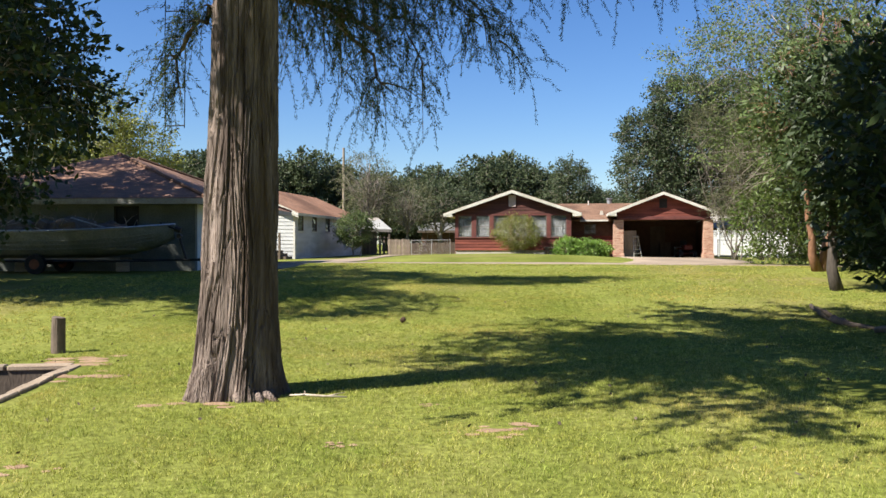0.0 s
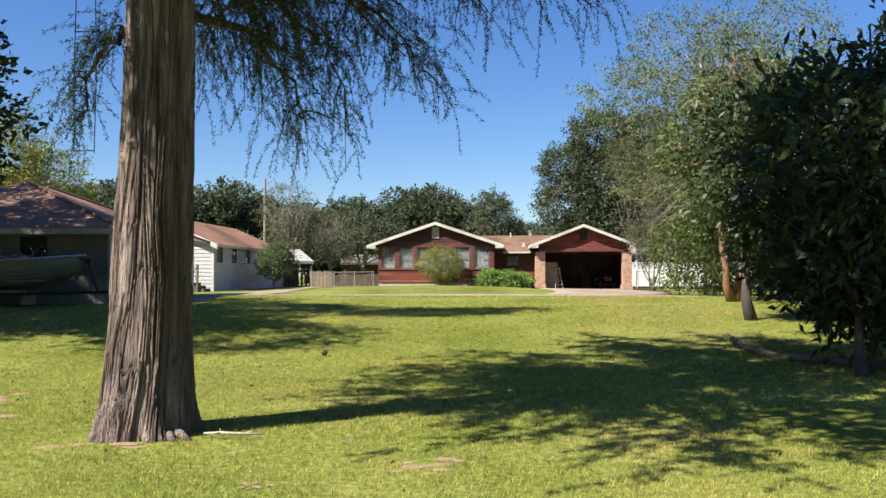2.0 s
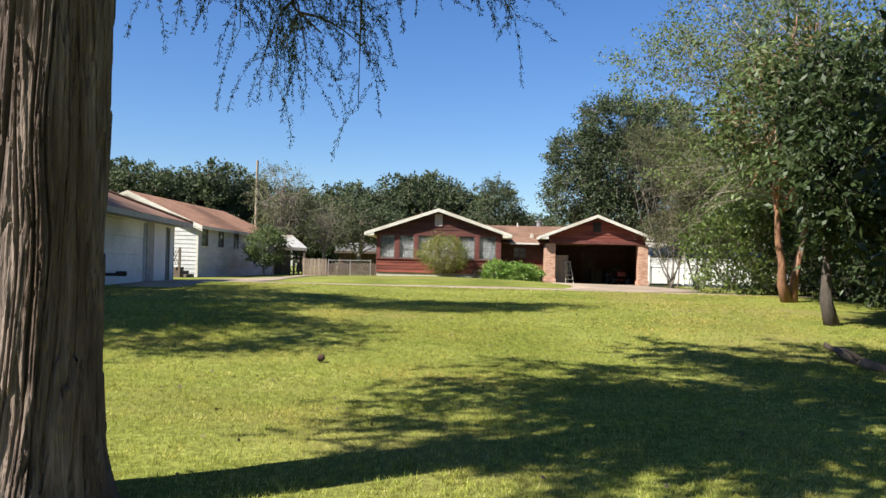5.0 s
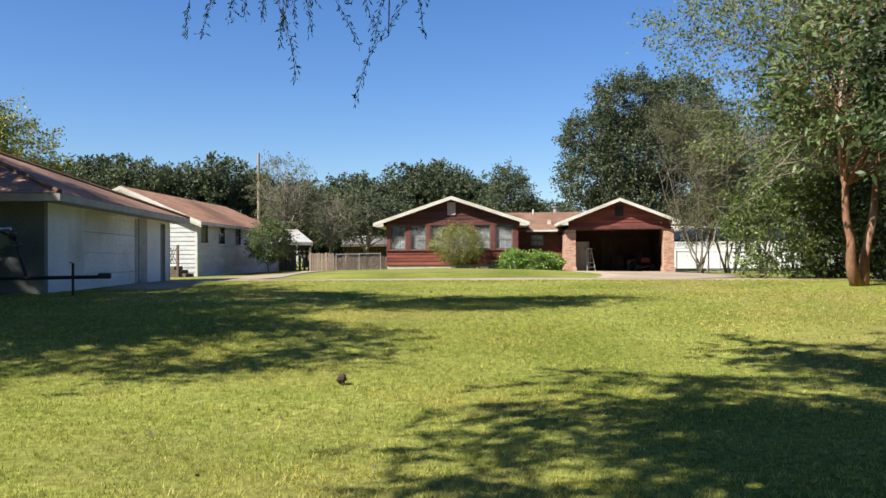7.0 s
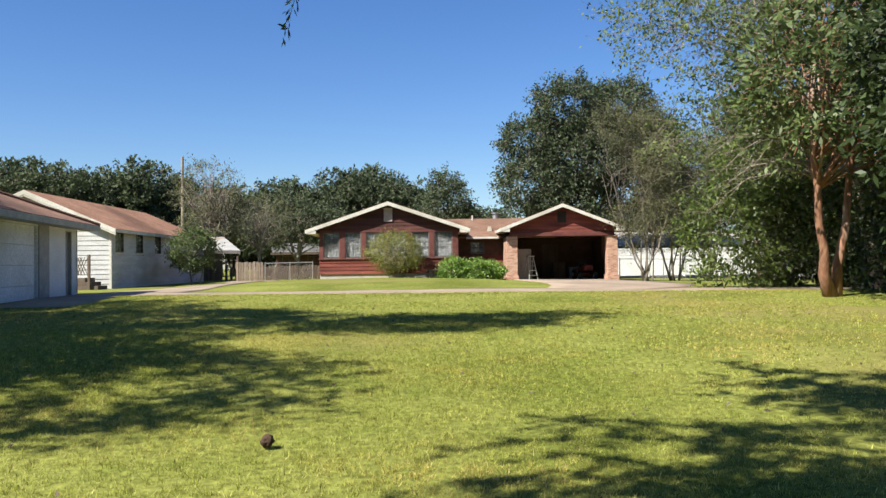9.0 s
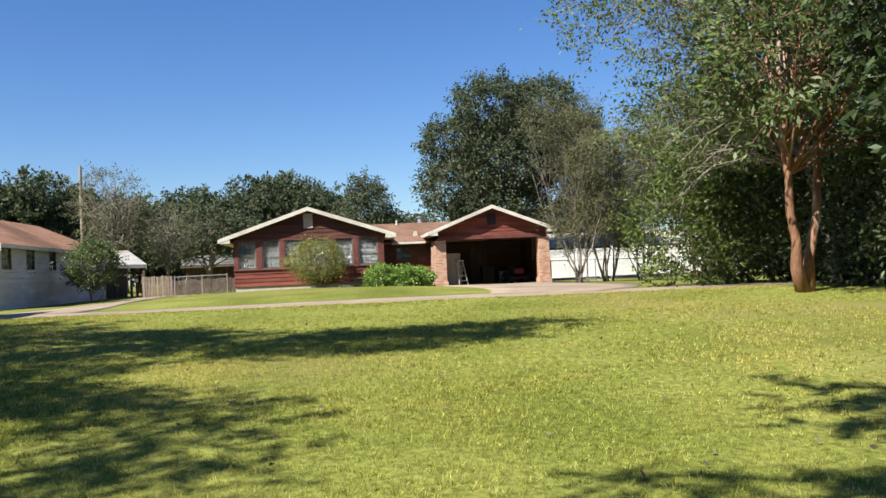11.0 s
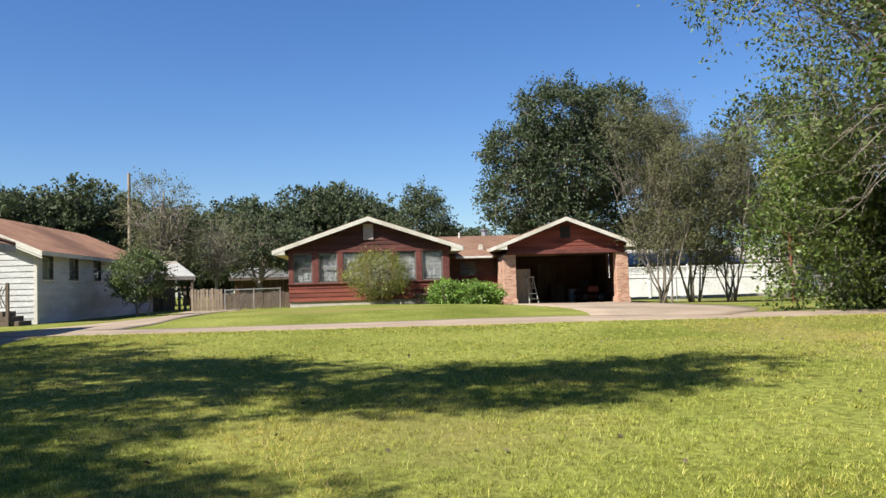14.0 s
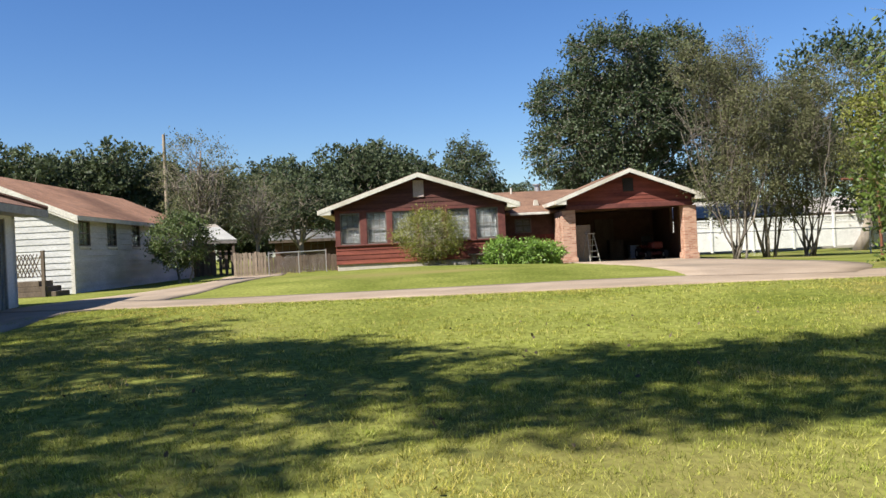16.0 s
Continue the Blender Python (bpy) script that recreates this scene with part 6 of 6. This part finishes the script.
# ---- far houses behind the gate and the fence ----
def far_house(name, x, y, rz, w, d, h, pk, wall_m, roof_m, label):
    root = thing(name, pose(x, y, ground_z(x, y), 0, 0, rz), label, "house")
    part("wall", boxes((-w / 2, w / 2, 0, d, -0.2, h)), wall_m, root)
    bm = bmesh.new()
    slab(bm, [(-w / 2 - 0.4, -0.5, h), (w / 2 + 0.4, -0.5, h), (w / 2 + 0.4, d / 2, pk), (-w / 2 - 0.4, d / 2, pk)], 0.12)
    slab(bm, [(-w / 2 - 0.4, d / 2, pk), (w / 2 + 0.4, d / 2, pk), (w / 2 + 0.4, d + 0.5, h), (-w / 2 - 0.4, d + 0.5, h)], 0.12)
    roof = part("roof", bm, roof_m, root)
    part("fascia", boxes((-w / 2 - 0.4, w / 2 + 0.4, -0.54, -0.505, h - 0.2, h - 0.01)), M["wood_dark"], roof)
    for i in range(3 if w < 10 else 0):
        u = -w / 2 + w * (i + 0.5) / 3
        window(root, u - 0.5, u + 0.5, 1.0, 2.1, -0.03, 0.02, 2, 1, M["frame_grey"], blind=False)
    return root


M["roof_grey"] = shingle_mat("grey_shingles", (0.30, 0.275, 0.24), (0.43, 0.40, 0.36))
# darker grey shingles: the tree's shade on the small roof is in the colour
M["roof_shaded"] = shingle_mat("tree_shaded_shingles", (0.10, 0.10, 0.10), (0.19, 0.19, 0.18))
far_house("far_house", 8.2, 77, -8, 6, 6, 1.9, 2.7, M["brownwall"], M["roof_shaded"], "low far house with a grey roof")
far_house("far_house", 36, 64, -12, 16, 8, 2.4, 3.6, M["found"], M["roof_grey"], "low neighbouring house with a grey roof beyond the fence")


# ---- car beyond the fence ----
def build_car():
    x, y = 22.6, 56.5
    root = thing("car", pose(x, y, ground_z(x, y), 0, 0, 60), "white parked car half hidden beside the carport", "car")
    body = bmesh.new()
    prism(body, [(-2.1, 0.35), (2.1, 0.35), (2.15, 0.7), (1.9, 0.88), (1.0, 0.95), (0.55, 1.4), (-1.2, 1.42), (-1.85, 0.98), (-2.12, 0.9)], -0.82, 0.82)
    bmesh.ops.bevel(body, geom=list(body.edges), offset=0.06, segments=2, affect="EDGES")
    part("body", body, M["car"], root)
    for s in (-1, 1):
        part("side_window", prism(bmesh.new(), [(0.85, 0.98), (0.5, 1.33), (-1.1, 1.35), (-1.6, 1.0)], s * 0.825 - 0.004, s * 0.825 + 0.004), M["dark"], root)
    part("rear_window", boxes((-1.75, -1.45, -0.6, 0.6, 1.05, 1.3)), M["dark"], root)
    for wx in (-1.35, 1.35):
        for s in (-0.76, 0.76):
            w = part("wheel", tubes(([(wx, s - 0.1, 0.32), (wx, s + 0.1, 0.32)], 0.32), sides=20), M["rubber"], root)
            part("rim", tubes(([(wx, s - 0.105, 0.32), (wx, s + 0.105, 0.32)], 0.19), sides=14), M["metal"], w)


build_car()


# ---- poles and steps ----
line = thing("clothesline_post", Matrix.Translation((25.4, 43.2, ground_z(25.4, 43.2))), "rusty steel clothesline post with one arm", "post")
part("shaft", tubes(([(0, 0, -0.1), (-0.1, 0, 2.95)], 0.055), sides=10), M["rust"], line)
part("arm", tubes(([(0.05, 0, 2.92), (-1.65, 0.1, 2.98)], 0.045), sides=8), M["rust"], line)
pole = thing("utility_pole", Matrix.Translation((-1.9, 76, ground_z(-2, 76))), "tall weathered wooden utility pole", "pole")
part("shaft", tubes(([(0, 0, -0.2), (0, 0, 9.4)], [0.15, 0.10]), sides=12), M["wood"], pole)
rope = thing("rope_ladder", Matrix.Translation((-2.28, 10.4, 3.0)), "thin rope ladder hanging from a cypress branch", "ladder")
for s in (-0.11, 0.11):
    part("rope", tubes(([(s, 0, 0), (s * 1.1, 0.02, 1.0), (s * 0.9, 0.0, 2.15)], 0.006), sides=5), M["black"], rope)
for i in range(5):
    part("rung", tubes(([(-0.115, 0, 0.02 + 0.46 * i), (0.115, 0, 0.03 + 0.46 * i)], 0.008), sides=5), M["black"], rope)
st = thing("porch_steps", pose(-4.7, 44.9, ground_z(-4.7, 44.5), 0, 0, -14), "dark wooden steps with a lattice rail by the cottage", "steps")
for i in range(3):
    part("step", boxes((-0.6, 0.75 - 0.25 * i, -0.5, 0.5, 0.16 * i, 0.16 * i + 0.16), bevel=0.01), M["wood_dark"], st)
bm = bmesh.new()
for i in range(8):
    for s in (1, -1):
        a, b = (i * 0.11 - 0.7, i * 0.11 - 0.4)
        a, b = (a, b) if s > 0 else (b, a)
        tube(bm, [(a, -0.55 + 0.008 * s, 0.6), (b, -0.55 + 0.008 * s, 1.3)], 0.016, 4)
part("lattice", bm, M["wood_dark"], st)
for x in (-0.72, 0.42):
    part("post", boxes((x - 0.045, x + 0.045, -0.6, -0.5, 0, 1.4)), M["wood_dark"], st)
shedR = thing("neighbour_porch", pose(21.6, 27.5, ground_z(21, 27), 0, 0, -70), "neighbour's dark porch with a faded red roof edge", "porch")
bm = bmesh.new()
slab(bm, [(-5, -0.4, 3.2), (5, -0.4, 3.2), (5, 4, 4.4), (-5, 4, 4.4)], 0.1)
r = part("roof", bm, M["shingle_dark"], shedR)
part("fascia", boxes((-5, 5, -0.46, -0.405, 3.0, 3.19)), M["redwood"], r, "faded red fascia board")
part("wall", boxes((-4.8, 4.8, 0.6, 0.7, -0.2, 3.3)), M["brownwall"], shedR)

# ---- grass and litter, joined ----
def build_grass():
    rng = np.random.default_rng(100)
    chunks = []
    for x0, x1, y0, y1, dens, hgt, wide in [(-4, 5, 2.8, 22.5, 3600, 0.040, 0.0066), (-8, -4, 9, 24, 900, 0.042, 0.012), (5, 12, 9, 24, 900, 0.042, 0.012), (-6, 15, 22.5, 33, 950, 0.036, 0.0105)]:
        n = int((x1 - x0) * (y1 - y0) * dens)
        tuft = rng.integers(0, n // 12, n)
        step = rng.normal(size=(n, 2)) * 0.028
        x, y = rng.uniform(x0, x1, n // 12)[tuft] + step[:, 0], rng.uniform(y0, y1, n // 12)[tuft] + step[:, 1]
        keep = ~((x > PIT[0] - 0.2) & (x < PIT[1] + 0.3) & (y > PIT[2] - 0.3) & (y < PIT[3] + 0.25))
        lower = np.interp(x, [-6, -3.2, -1.5, 0.5, 4.4, 7.7, 11, 16], [27, 32.0, 33.2, 32.6, 30.8, 29.5, 28.0, 28])
        keep &= y < lower
        for px, py, pr in DIRT:
            keep &= ((x - px) ** 2 + ((y - py) * 1.5) ** 2) > (pr * rng.uniform(0.1, 1.1, n)) ** 2
        chunks.append(np.stack([x, y, hgt * rng.uniform(0.6, 1.4, n // 12)[tuft], step[:, 0] / 0.028, step[:, 1] / 0.028, np.full(n, wide)], 1)[keep])
    P = np.concatenate(chunks)
    n = len(P)
    z = ground_grid(P[:, 0], P[:, 1]) - 0.012
    base = np.stack([P[:, 0], P[:, 1], z], 1)
    a = rng.uniform(0, math.tau, n)
    s = np.stack([np.cos(a), np.sin(a), np.zeros(n)], 1)
    lean = rng.normal(size=(n, 3)) * 0.85
    lean = lean * 0.6 + np.stack([P[:, 3], P[:, 4], np.zeros(n)], 1) * 0.55
    lean[:, 2] = 1.0
    lean /= np.linalg.norm(lean, axis=1)[:, None]
    H = (P[:, 2] * rng.uniform(0.5, 1.3, n))[:, None] + 0.012
    W = P[:, 5:6] * rng.uniform(0.6, 1.4, (n, 1))
    v = np.stack([base - s * W * 0.5, base + s * W * 0.5, base + lean * H], 1).reshape(-1, 3)
    tagged(raw("grass", v, np.arange(n * 3).reshape(-1, 3), M["blade"]), "short bright green lawn grass with yellow patches", "grass", kind="stuff")


DIRT = [(1.2, 7.1, 0.36), (-0.2, 6.7, 0.14), (-2.5, 6.1, 0.26), (0.6, 8.2, 0.12), (-3.7, 11.6, 0.7), (-3.3, 10.3, 0.55), (-1.45, 8.45, 0.42), (-4.2, 7.6, 0.3)]


def build_dirt():
    rs = np.random.default_rng(8)
    spots = [(x + rs.normal() * r * 0.5, y + rs.normal() * r * 0.35, r * rs.uniform(0.12, 0.34)) for x, y, r in DIRT for _ in range(9)]
    bm = bmesh.new()
    for i, (x, y, r) in enumerate(spots):
        ring = [Vector((x + r * (1 + 0.4 * noise.noise(Vector((math.cos(a) * 2, math.sin(a) * 2, i)))) * math.cos(a), y + 0.62 * r * (1 + 0.4 * noise.noise(Vector((math.cos(a) * 2, math.sin(a) * 2, i + 9)))) * math.sin(a), 0)) for a in np.linspace(0, math.tau, 15)[:-1]]
        mid = bm.verts.new((x, y, ground_z(x, y) + 0.009))
        vs = [bm.verts.new((p.x, p.y, ground_z(p.x, p.y) + 0.0035)) for p in ring]
        inn = [bm.verts.new((p.x * 0.6 + x * 0.4, p.y * 0.6 + y * 0.4, ground_z(p.x, p.y) + 0.008)) for p in ring]
        for k in range(len(vs)):
            j = (k + 1) % len(vs)
            bm.faces.new((vs[k], vs[j], inn[j], inn[k]))
            bm.faces.new((inn[k], inn[j], mid))
    tagged(part("bare_dirt", bm, M["dirt"], smooth=True), "small bare reddish dirt patches in the lawn", "dirt", kind="stuff")
    rng = np.random.default_rng(33)
    n = 420
    x, y = rng.uniform(-6, 11, n), rng.uniform(3, 26, n)
    p = np.stack([x, y, [ground_z(a, b) + 0.03 for a, b in zip(x, y)]], 1)
    v, f = leaves(rng, p, np.zeros((n, 3)), 0.055, 0.03, droop=0.0)
    tagged(raw("leaf_litter", v, f, M["wood_dark"]), "scattered dry brown leaves on the lawn", "leaves", kind="stuff")


build_dirt()
build_grass()
